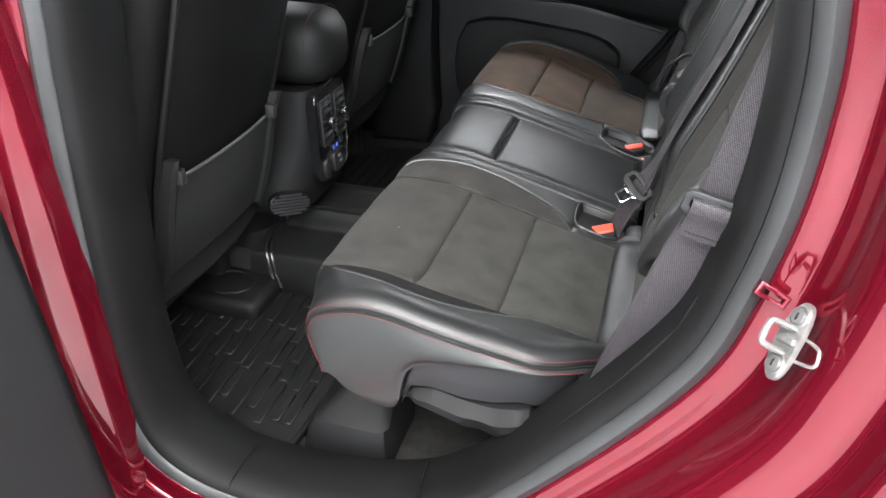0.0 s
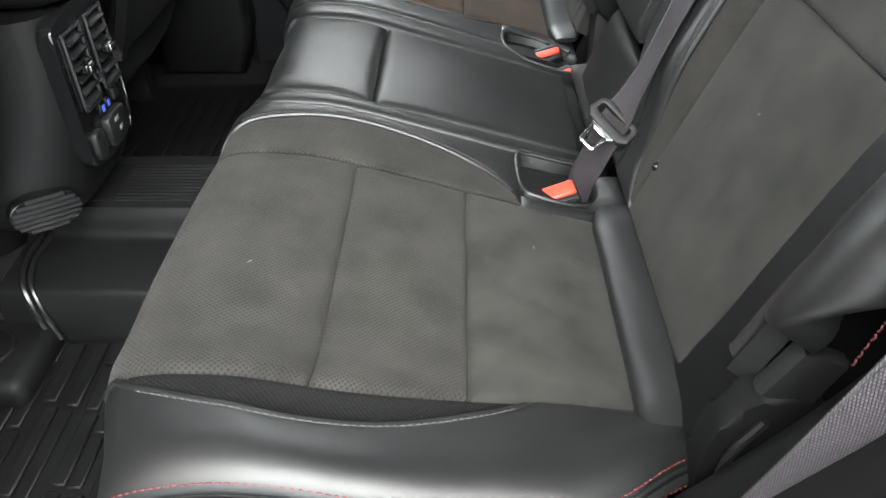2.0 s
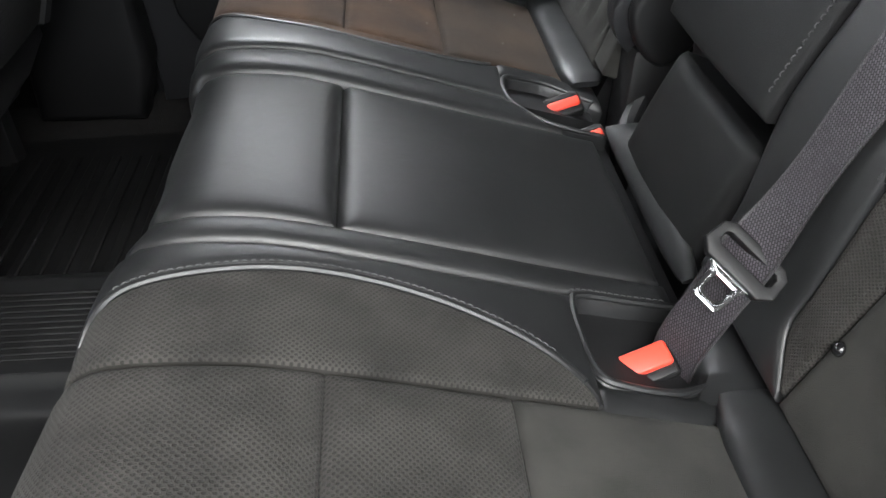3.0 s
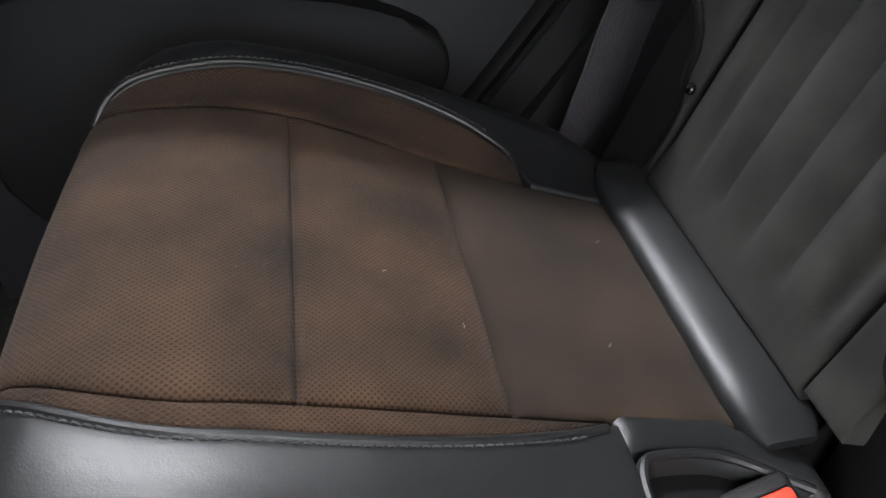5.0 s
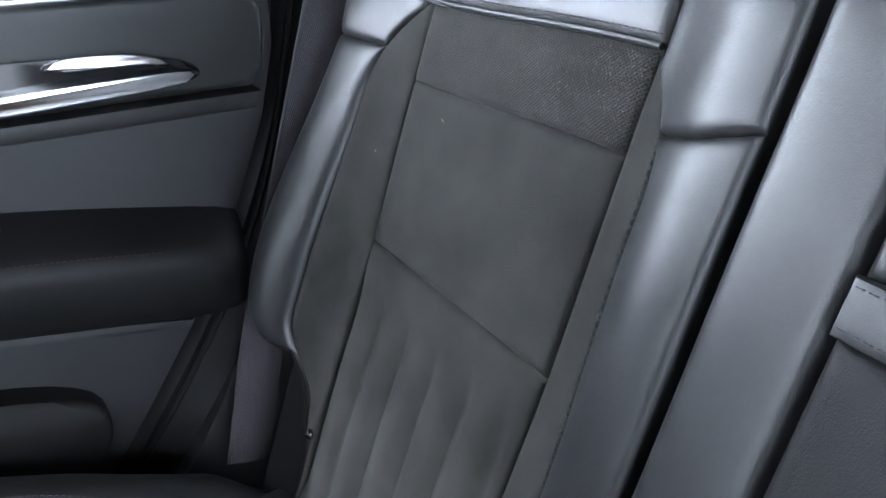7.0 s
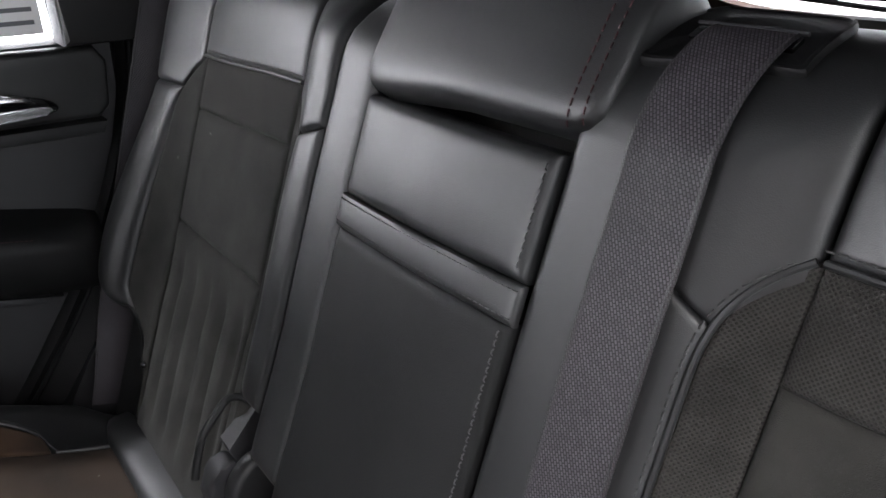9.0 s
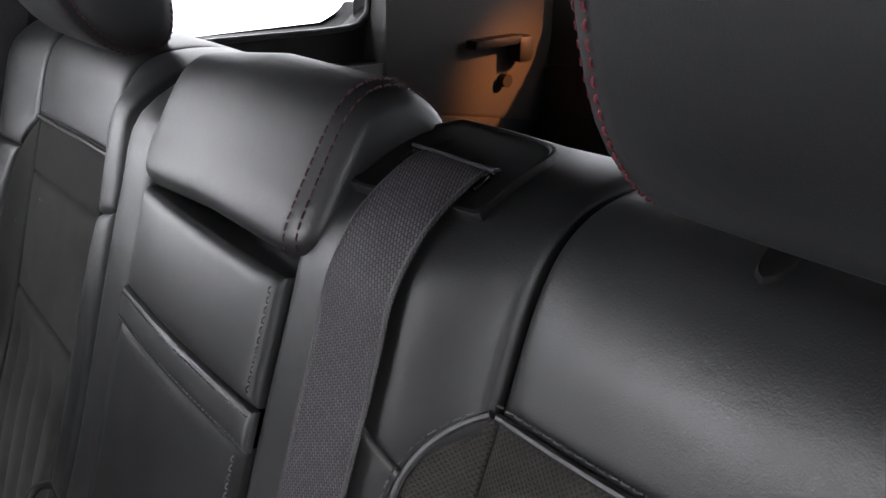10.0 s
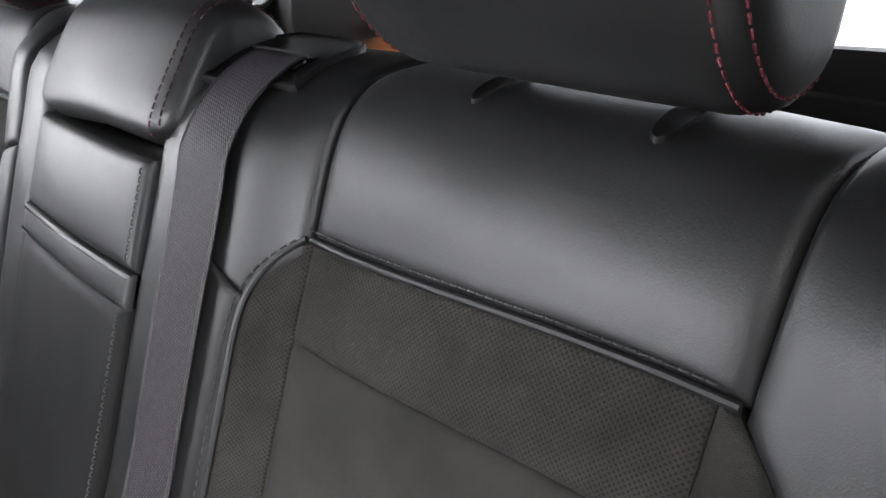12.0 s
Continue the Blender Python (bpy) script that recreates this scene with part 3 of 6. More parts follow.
def seat_back(side, seat, top_z=1.243):
    z = {k: bs(v) for k, v in dict(low=0.742, a=1.007 if side < 0 else 1.029, b=1.180, c=1.243).items()}
    inn, out = (0.272 if side < 0 else 0.275), (0.535 if side < 0 else 0.530)
    part("back_insert", panel(back, *both(side, inn, out), z["low"], z["a"], 60, 34, 0.004, 0.006, 0.011, ribs=0.008 if side > 0 else 0.0), SUEDE_PLAIN, seat, "dark suede lower panel, fluted" if side > 0 else "dark suede lower panel")
    part("back_insert", panel(back, *both(side, inn, out), z["a"], z["b"], 26, 20, 0.003, 0.006, 0.011), SUEDE_PLAIN, seat, "plain dark suede panel")
    part("back_insert", panel(back, *both(side, inn, out), z["b"], z["c"], 26, 14, 0.002, 0.005, 0.010), SUEDE_BAND, seat, "perforated suede band")
    part("back_top", panel(back, *both(side, inn, out + 0.012), z["c"], 1.0, 26, 40, 0.004, 0.006, 0.012), LEATHER, seat, "smooth black leather head of the backrest")
    # rounded suede wings and leather bolsters
    def wing(width):
        def edge(s):
            h = back_line(s)[1]
            q = min(1.0, max(0.0, (h - 0.80) / (1.243 - 0.80)))
            return width * (1 - max(0.0, (q - 0.80) / 0.20) ** 2.4) * ease(q / 0.12 + 0.25)
        return edge if side < 0 else (lambda s: edge(s) * (0.3 + 0.7 * ease((back_line(s)[1] - 0.84) / 0.09)))
    wo = wing(0.052 if side < 0 else 0.064)
    part("back_wing", panel(back, *both(side, out, lambda s: out + 0.002 + wo(s)), z["low"] + 0.01, z["c"], 10, 40, 0.0, 0.004, 0.008), SUEDE_PLAIN, seat, "rounded suede side panel")
    zb = bs(1.20)
    foot = lambda s: out + 0.002 + wo(s) + (0.682 - out - 0.002 - wo(s)) * max(0.04, min(1.0, (back_line(s)[1] - 0.892) / 0.075)) ** 0.5
    part("back_bolster", panel(back, *both(side, lambda s: out + 0.002 + wo(s), foot), bs(0.894), zb, 18, 44, 0.006, 0.006, 0.012, thick=0.03), LEATHER, seat, "black leather side bolster")
    part("back_bolster", panel(back, *both(side, lambda s: out + 0.002 + wo(s), lambda s: out + 0.012 + wo(s)), z["low"], bs(0.90), 10, 20, -0.004, 0.006, 0.012), BACK_VINYL, seat, "sunk leather panel below the bolster")
    if side < 0:
        ss = [bs(0.925) + (bs(1.045) - bs(0.925)) * k / 40 for k in range(41)]
        pts, nrm = on(back, [(side * (0.679 - 0.006 * (s - ss[0]) / (ss[-1] - ss[0])), s) for s in ss], 0.006)
        part("stitching", stitches(pts, nrm, 0.0045, 0.002, 0.0007), DARK_RED, seat, "red stitching along the bolster")
    part("back_bolster", panel(back, *both(side, lambda s: max(out + 0.012, out + 0.002 + wo(s)) if s < z["c"] else out + 0.012, 0.682), zb, 1.0, 18, 40, 0.004, 0.004, 0.008), LEATHER, seat, "black leather shoulder of the backrest")
    if side < 0:
        def wi(s):
            h = back_line(s)[1]
            return 0.036 * (1 - min(1.0, max(0.0, (h - 1.154) / 0.089)) ** 4) * ease((h - 0.74) / 0.05)

        def slanted(y, s):
            """The panels beside the belt, whose cross seam drops towards the wing."""
            return back(y, s - 0.9 * (-y - 0.2275) * math.exp(-((s - bs(1.207)) / 0.05) ** 2))
        part("back_wing", panel(back, *both(side, lambda s: inn - 0.002 - wi(s), inn), z["low"] + 0.01, z["c"], 10, 40, 0.0, 0.004, 0.008), SUEDE_BAND, seat, "rounded suede side panel")
        part("back_bolster", panel(back, *both(side, 0.118, 0.192), z["low"], 1.0, 14, 60, 0.002, 0.005, 0.007), LEATHER, seat, "black leather panel behind the belt")
        part("back_bolster", panel(slanted, *both(side, 0.192, lambda s: inn - 0.002 - wi(s)), z["low"], bs(1.207), 12, 50, 0.003, 0.004, 0.006, soft_ends=(0, 1, 1, 1)), LEATHER, seat, "narrow black leather panel beside the belt")
        part("back_bolster", panel(slanted, *both(side, 0.192, lambda s: inn - 0.002 - (wi(s) if s < z["c"] else 0)), bs(1.207), 1.0, 14, 48, 0.002, 0.0035, 0.006, soft_ends=(0, 1, 1, 1)), LEATHER, seat, "black leather panel beside the belt slot")
        ss = [bs(0.9) + (z["c"] - bs(0.9)) * k / 70 for k in range(71)]
        pts, nrm = on(back, [(side * (inn - 0.0075 - wi(s)), s) for s in ss], 0.0012)
        part("stitching", stitches(pts, nrm, 0.005, 0.003, 0.0007, 0.0003), THREAD_GREY, seat, "grey stitching")
        pts, nrm = on(back, [(side * (inn - 0.0025 - wi(s)), s) for s in ss], -0.0004)
        part("piping", tube(pts, 0.0025, 8), LEATHER, seat, "rolled leather welt along the suede wing")
    else:
        def wi(s):
            h = back_line(s)[1]
            return (0.029 + 0.012 * ease((1.15 - h) / 0.2)) * (1 - max(0.0, (h - 1.16) / 0.085) ** 2.4)

        def slanted(y, s):
            """The inner shoulder, whose cross seam climbs towards the centre."""
            return back(y, s + 0.42 * (0.215 - y) * math.exp(-((s - bs(1.212)) / 0.10) ** 2))
        part("back_wing", panel(back, *both(side, lambda s: inn - wi(s), inn), z["low"] + 0.01, z["c"], 8, 40, 0.0, 0.003, 0.006), SUEDE_PLAIN, seat, "narrow suede side panel")
        part("back_bolster", panel(slanted, *both(side, 0.1765, lambda s: inn - 0.001 - wi(s)), bs(0.948), bs(1.212), 16, 44, 0.004, 0.005, 0.008), LEATHER, seat, "black leather inner bolster")
        ss = [bs(0.99) + (bs(1.20) - bs(0.99)) * k / 60 for k in range(61)]
        pts, nrm = on(back, [(inn - 0.005 - wi(s), s) for s in ss], 0.0018)
        part("stitching", stitches(pts, nrm, 0.004, 0.002, 0.0006), THREAD_GREY, seat, "grey stitching")
        part("back_bolster", panel(slanted, *both(side, 0.1765, lambda s: inn - (wi(s) if s < z["c"] else 0)), bs(1.212), 1.0, 16, 40, 0.004, 0.006, 0.008), LEATHER, seat, "black leather inner shoulder")
    pts, nrm = on(back, [(side * (inn + 0.001 + (out - inn + 0.008) * k / 40), bs(1.2435)) for k in range(41)], -0.0006)
    part("piping", tube(pts, 0.0024, 8), LEATHER, seat, "rolled leather welt above the suede")
    pts, nrm = on(back, [(side * (inn + (out - inn) * k / 30), bs(1.2495)) for k in range(31)], 0.0018)
    part("stitching", stitches(pts, nrm, 0.004, 0.002, 0.0006, 0.0003), THREAD_GREY, seat, "grey stitching")
    # snap stud low on the insert's edge
    pts, nrm = on(back, [(-0.281 if side < 0 else 0.537, bs(0.805 if side < 0 else 0.826))])
    bm = bmesh.new()
    bmesh.ops.create_uvsphere(bm, u_segments=12, v_segments=8, radius=0.0055)
    part("snap_stud", turned(bm, Matrix.Translation(pts[0])), GLOSS, seat, "small round black stud")
    # shell behind
    lo_y, hi_y = (0.12, 0.60) if side < 0 else (0.262, 0.60)
    ring = lambda y: [Vector(back(side * y, k / 24)) + Vector((0.02, 0, -0.014)) for k in range(25)] + [Vector((0.655, side * y, 1.25)), Vector((0.52, side * y, 0.66)), Vector((0.34, side * y, 0.62))]
    part("back_shell", loft([ring(lo_y), ring((lo_y + hi_y) / 2), ring(hi_y)]), MATT, seat, "black backrest shell")


near_seat = thing("rear_seat", (0.1, -0.35, 0.44), "black leather and suede rear bench place joined to the centre place", "car seat", "rear seats")
far_seat = thing("rear_seat", (0.1, 0.45, 0.44), "black leather and suede single rear place, suede faded brown", "car seat", "rear seats")
for side, seat in ((-1, near_seat), (1, far_seat)):
    seat_cushion(side, seat)
    seat_back(side, seat)

# centre place: two leather cushion panels and the edges round them
part("seat_insert", panel(cushion, -0.122, 0.127, 0.02, cs(0.003), 24, 34, 0.007, 0.010, 0.016), LEATHER, near_seat, "smooth black leather front panel of the centre place")
part("seat_insert", panel(cushion, -0.122, 0.127, cs(0.003), cs(0.281), 24, 34, 0.007, 0.010, 0.016), LEATHER, near_seat, "smooth black leather centre panel with a faint scuff")
part("seat_bolster", panel(cushion, -0.1535, -0.122, 0.02, cs(0.281), 8, 46, 0.003, 0.005, 0.008), LEATHER, near_seat, "narrow black leather strip")
part("seat_bolster", panel(cushion, 0.127, lambda s: 0.182 - 0.044 * ease((cx(s) - 0.175) / 0.06), 0.02, cs(0.245), 10, 50, 0.005, 0.007, 0.012), LEATHER, near_seat, "black leather edge of the centre place")
rings = []
for k in range(21):
    y = -0.135 + 0.265 * k / 20
    end = math.sqrt(min(1.0, min(k, 20 - k) / 4.0)) * 1.6 - 0.6
    rings.append([Vector((0.304 + 0.06 * y + (0.0145 + 0.058 * y) * math.cos(a), y, 0.737 + (0.012 * math.sin(a) + 0.009 * math.cos(a)) * (0.5 + 0.5 * end))) for a in [6.28319 * q / 16 for q in range(16)]])
part("seat_roll", loft(rings), LEATHER, near_seat, "rolled black leather strip at the back of the centre place")
rings = []
for y in (-0.2, 0.0, 0.175):
    ring = [Vector(cushion(y, 0.04 + (S3 - 0.04) * k / 29)) + Vector((0.022, 0, -0.024)) for k in range(30)]
    rings.append(ring + [Vector((0.29, y, 0.60)), Vector((0.0, y, 0.575))])
part("seat_base", loft(rings), PLASTIC, near_seat, "black seat base under the cushion")
rim_in = lambda s: 0.2465 - 0.028 * ease((cx(s) - 0.255) / 0.06)
for side, seat in ((-1, near_seat), (1, far_seat)):
    part("seat_bolster", panel(cushion, *both(side, rim_in, lambda s: 0.283 if s < cs(0.27) else 0.275), cs(0.181), cs(0.316), 12, 28, 0.001, 0.012, 0.016, thick=0.02), LEATHER, seat, "leather edge beside the buckle well")


def well_wall(side, line):
    """The sunk wall of a buckle well: a strip that drops from the cushion's surface, and its rolled lip."""
    line = spline(line, 6)
    mid = np.mean(line, axis=0)
    top, rows = [], []
    for x, y in line:
        z = cushion(side * y, cs(x))[2]
        d = (mid - np.array((x, y))) / max(0.02, float(np.hypot(*(mid - np.array((x, y))))))
        top.append(Vector((x, side * y, z - 0.0015)))
        rows.append([Vector((x + d[0] * i, side * (y + d[1] * i), z - h)) for i, h in ((0.0, 0.001), (0.004, 0.006), (0.007, 0.030), (0.010, 0.075), (-0.004, 0.075), (-0.004, 0.004))])
    return loft(rows), top


for side, seat, line in ((-1, near_seat, [(0.292, 0.150), (0.24, 0.152), (0.195, 0.154), (0.1855, 0.166), (0.184, 0.205), (0.189, 0.238), (0.205, 0.2475), (0.25, 0.248), (0.30, 0.225)]),
                         (1, far_seat, [(0.292, 0.137), (0.25, 0.139), (0.215, 0.150), (0.190, 0.176), (0.184, 0.21), (0.189, 0.238), (0.205, 0.2475), (0.25, 0.248), (0.30, 0.225)])):
    bm, top = well_wall(side, line)
    part("well_wall", bm, LEATHER, seat, "sunk leather wall of the buckle well")
    part("well_lip", tube(top, 0.0032, 8), LEATHER, seat, "rolled lip of the buckle well")
    part("well_lining", box((0.165, side * 0.135, 0.60), (0.31, side * 0.262, 0.672), 0.01), MATT, seat, "black lining of the buckle well")
    nrm = [Vector((0, 0, 1))] * len(top)
    part("stitching", stitches([q + Vector((-0.004, -side * 0.004, 0.003)) for q in top[2:16]], nrm, 0.004, 0.002, 0.0005), THREAD_GREY, seat, "dark stitching beside the well")


# centre armrest, folded up into the backrest
def centre(y, s):
    x, z = back_line(s)
    return x - (0.035 + 0.003 * (1 - min(1.0, abs(y + 0.005) / 0.112) ** 2)) * (1 - ease((z - 1.295) / 0.07)) * ease((z - 0.74) / 0.17), y, z


part("centre_armrest", panel(centre, -0.116, 0.105, bs(0.878), bs(1.160), 22, 30, 0.004, 0.006, 0.010, thick=0.045), BACK_VINYL, near_seat, "flat black vinyl face of the folded centre armrest")
part("centre_armrest", panel(centre, -0.116, 0.105, bs(1.186), bs(1.309), 22, 22, 0.004, 0.006, 0.009, thick=0.045), LEATHER, near_seat, "padded leather top of the centre armrest")



def flap(y, s):
    x, z = back_line(s)
    return x - 0.006, y, z


part("armrest_flap", panel(flap, -0.110, 0.092, bs(0.727), bs(0.846), 22, 20, 0.006, 0.012, 0.018, thick=0.03), BACK_VINYL, near_seat, "leather flap below the armrest")


def strap(y, s):
    p = Vector(centre(y, s))
    return p + Vector((-0.0012, 0, -0.0006))


part("pull_strap", panel(strap, -0.119, 0.107, bs(1.160), bs(1.187), 22, 8, 0.0008, 0.0024, 0.004, thick=0.004), LEATHER, near_seat, "leather pull strap across the armrest")
for h in (1.1645, 1.1825):
    pts, nrm = on(strap, [(-0.116 + 0.22 * k / 30, bs(h)) for k in range(31)], 0.0004)
    part("stitching", stitches(pts, nrm, 0.004, 0.002, 0.0005), THREAD_GREY, near_seat, "grey stitching")
for h0, h1 in ((0.90, 1.155), (1.195, 1.262)):
    pts, nrm = on(centre, [(-0.110, bs(h0 + (h1 - h0) * k / 40)) for k in range(41)], 0.0015)
    part("stitching", stitches(pts, nrm, 0.0045, 0.002, 0.0006), THREAD_GREY, near_seat, "dark stitching along the armrest")
# leather column on the far side of the armrest
part("back_bolster", panel(back, 0.108, 0.1705, bs(0.905), 0.90, 14, 40, 0.003, 0.007, 0.009), LEATHER, near_seat, "rounded leather column beside the armrest")
rings = []
for y in (-0.10, 0.03, 0.160):
    ring = [Vector(back(y, k / 24)) + Vector((0.055, 0, -0.03)) for k in range(25)]
    rings.append(ring + [Vector((0.655, y, 1.25)), Vector((0.52, y, 0.66)), Vector((0.34, y, 0.62))])
part("back_shell", loft(rings), PLASTIC, near_seat, "black backrest shell")


# ---- belts and buckles ----
def make_belt(name, place, path, wide, label):
    b = thing(name, place, label, "seat belt", "seat belts")
    line = [Vector(q) for q in spline(path, 10)]
    part("webbing", ribbon(line, wide), WEBBING, b)
    for k in (-0.468, 0.468):
        edge = [q + wide(i / (len(line) - 1)) * k for i, q in enumerate(line)]
        part("selvedge", ribbon(edge, lambda t: wide(t) * 0.07, 0.0022, 2), SELVEDGE, b, "tightly woven belt edge")
    return b


def hang(y0, y1, count):
    """Points close over the backrest's front, from its top edge down to the middle."""
    s0, s1 = back_find(0.546, 0, bs(1.29)), bs(1.07)
    return on(back, [(y0 + (y1 - y0) * k / count, s0 + (s1 - s0) * k / count) for k in range(count + 1)], 0.0085)[0]


mid_belt = make_belt("seat_belt", (0.25, -0.20, 0.68),
                     [(0.562, -0.190, 1.325)] + hang(-0.191, -0.1945, 10) + [(0.352, -0.197, 0.97), (0.315, -0.199, 0.865), (0.292, -0.2035, 0.815), (0.276, -0.206, 0.775), (0.262, -0.207, 0.735), (0.258, -0.207, 0.69)],
                     lambda t: Vector((0.10 + 0.42 * ease((t - 0.74) / 0.08), -1.0 + 0.2 * ease((t - 0.74) / 0.08), -0.18 * ease((t - 0.74) / 0.08))).normalized() * (0.0515 - 0.011 * ease((t - 0.76) / 0.12) - 0.013 * math.exp(-((t - 0.755) / 0.055) ** 2)),
                     "dark grey woven centre seat belt buckled beside the cushion")


def frame_of(place, x_axis, y_axis):
    y = Vector(y_axis).normalized()
    x = Vector(x_axis)
    x = (x - y * x.dot(y)).normalized()
    z = x.cross(y)
    return Matrix(((x.x, y.x, z.x, place[0]), (x.y, y.y, z.y, place[1]), (x.z, y.z, z.z, place[2]), (0, 0, 0, 1)))


def ring_plate(outer_pts, inner_pts, lo, hi):
    """A flat plate with one opening."""
    bm = bmesh.new()
    loops = [[bm.verts.new((p[0], p[1], z)) for p in ring] for ring, z in ((outer_pts, lo), (outer_pts, hi), (inner_pts, hi), (inner_pts, lo))]
    n = len(outer_pts)
    for a, b in zip(loops, loops[1:] + loops[:1]):
        for k in range(n):
            bm.faces.new((a[k], a[(k + 1) % n], b[(k + 1) % n], b[k]))
    bmesh.ops.bevel(bm, geom=[e for e in bm.edges if abs(e.verts[0].co.z - e.verts[1].co.z) < 1e-6 and e.is_manifold], offset=0.0014, segments=2, profile=0.5, affect="EDGES")
    return bm


# tongue on the centre belt
tm = frame_of((0.290, -0.2055, 0.816), (0.55, -0.650, -0.523), (0.76, 0.458, 0.436))
out = [(-0.036, -0.008), (-0.034, 0.012), (-0.026, 0.018), (0.026, 0.018), (0.034, 0.012), (0.036, -0.008), (0.026, -0.017), (-0.026, -0.017)]
inn = [(-0.027, -0.001), (-0.027, 0.006), (-0.024, 0.009), (0.024, 0.009), (0.027, 0.006), (0.027, -0.001), (0.024, -0.004), (-0.024, -0.004)]
tm = tm @ Matrix.Scale(0.88, 4)
tongue = part("tongue", turned(ring_plate(out, inn, 0.002, 0.012), tm), PLASTIC, mid_belt, "grey-black plastic belt tongue")
out = [(-0.026, -0.012), (-0.016, -0.021), (-0.0135, -0.044), (-0.010, -0.048), (0.010, -0.048), (0.0135, -0.044), (0.016, -0.021), (0.026, -0.012)]
inn = [(-0.0085, -0.0235), (-0.0085, -0.030), (-0.0085, -0.036), (-0.005, -0.0405), (0.005, -0.0405), (0.0085, -0.036), (0.0085, -0.030), (0.0085, -0.0235)]
part("blade", turned(ring_plate(out, inn, 0.0045, 0.0075), tm), BRIGHT_STEEL, tongue, "bright steel tongue blade with a slot")


def buckle(place, axis, across, label, deep=-0.0085):
    """The buckle's axis points out of its mouth; across is its wide way."""
    b = thing("belt_buckle", place, label, "belt buckle", "belt buckles")
    y = Vector(axis)
    m = frame_of(place, across, y)
    part("housing", turned(box((-0.0235, -0.07, -0.0165), (0.0235, 0.0, 0.0145), 0.005, segments=3), m), PLASTIC, b)
    part("release_button", turned(box((-0.0205, -0.014, deep), (0.0205, 0.0035, 0.0050), 0.0035, segments=3), m), BUCKLE_RED, b, "red release button")
    part("mouth", turned(box((-0.0185, -0.008, 0.0060), (0.0185, 0.0014, 0.0125), 0.001), m), PLASTIC_GREY, b, "grey buckle mouth")
    return b


buckle((0.238, -0.214, 0.722), (-0.15, -0.40, 0.85), (1.0, 0.25, 0.15), "black belt buckle with a red button in its well", -0.0155)
lettered = buckle((0.262, 0.218, 0.720), (-0.15, -0.45, 0.85), (-1.0, -0.16, -0.2), "black belt buckle with a lettered red button")
buckle((0.276, 0.150, 0.712), (-0.25, -0.35, 0.85), (-1.0, -0.1, -0.25), "black belt buckle with a red button, sunk in its well")
word = bpy.data.curves.new("press_lettering", "FONT")
word.body, word.size, word.align_x, word.align_y, word.extrude = "PRESS", 0.0085, "CENTER", "CENTER", 0.0002
word_ob = new("tmp", word)
word_me = bpy.data.meshes.new_from_object(word_ob.evaluated_get(bpy.context.evaluated_depsgraph_get()))
bpy.data.objects.remove(word_ob)
bm = bmesh.new()
bm.from_mesh(word_me)
part("lettering", turned(bm, frame_of((0.262, 0.218, 0.720), (-1.0, -0.16, -0.2), (-0.15, -0.45, 0.85)) @ pose(0, 0.0029, -0.0032, 90, 0, 180)), PAPER, lettered.children[1], "pale raised lettering", smooth=False)

near_belt = make_belt("seat_belt", (0.29, -0.70, 0.74),
                      [(0.500, -0.715, 1.56), (0.462, -0.715, 1.40), (0.414, -0.718, 1.20), (0.383, -0.720, 1.065), (0.362, -0.718, 1.00), (0.328, -0.712, 0.89), (0.300, -0.704, 0.80), (0.288, -0.70, 0.75)],
                      lambda t: Vector((1.0, -0.12 + 0.55 * ease((t - 0.5) / 0.5), -0.1 - 0.45 * ease((t - 0.5) / 0.5))).normalized() * 0.052,
                      "dark grey woven near seat belt with a plastic guide bar")
am = frame_of((0.380, -0.727, 1.055), (1.0, -0.05, -0.06), (0.22, 0.0, 1.0))
out = [(-0.036, -0.010), (-0.036, 0.008), (-0.030, 0.013), (0.030, 0.013), (0.036, 0.008), (0.036, -0.010), (0.028, -0.015), (-0.028, -0.015)]
inn = [(-0.028, -0.004), (-0.028, 0.002), (-0.025, 0.004), (0.025, 0.004), (0.028, 0.002), (0.028, -0.004), (0.025, -0.006), (-0.025, -0.006)]
part("guide", turned(ring_plate(out, inn, -0.002, 0.007), am), PLASTIC_GREY, near_belt, "grey plastic guide bar on the belt")
fold = ribbon([am @ Vector(q) for q in spline([(0, 0.002, -0.004), (0, 0.006, 0.004), (0, 0.004, 0.012), (0, -0.006, 0.014), (0, -0.020, 0.009), (0, -0.040, 0.006)], 6)], lambda t: (am.to_3x3() @ Vector((1, 0, 0))) * 0.053, 0.003)
part("belt_fold", fold, WEBBING, near_belt, "sewn fold of webbing")
for q in (-0.022, -0.033):
    pts = [am @ Vector((-0.022 + 0.044 * k / 12, q, 0.0085)) for k in range(13)]
    part("stitching", stitches(pts, [am.to_3x3() @ Vector((0, 0, 1))] * 13, 0.003, 0.0012, 0.0006), WEBBING, near_belt, "sewn seam")
make_belt("seat_belt", (0.30, 0.69, 0.69),
                     [(0.605, 0.725, 1.60), (0.535, 0.72, 1.40), (0.468, 0.712, 1.20), (0.407, 0.704, 1.02), (0.347, 0.697, 0.84), (0.325, 0.690, 0.76), (0.304, 0.682, 0.69)],
                     lambda t: Vector((0.052, -0.008, -0.010)).normalized() * 0.053,
                     "dark grey woven seat belt hanging beside the far seat")

# slot cover where the centre belt leaves the backrest
bezel = thing("belt_guide", (0.56, -0.165, 1.35), "black plastic belt slot cover on the backrest top", "belt guide")
bm = bmesh.new()


def top_at(y, x):
    """Place along the backrest's line where its true surface reaches x."""
    lo, hi = bs(1.27), 0.97
    for _ in range(30):
        m = (lo + hi) / 2
        if back(y, m)[0] < x:
            lo = m
        else:
            hi = m
    return lo


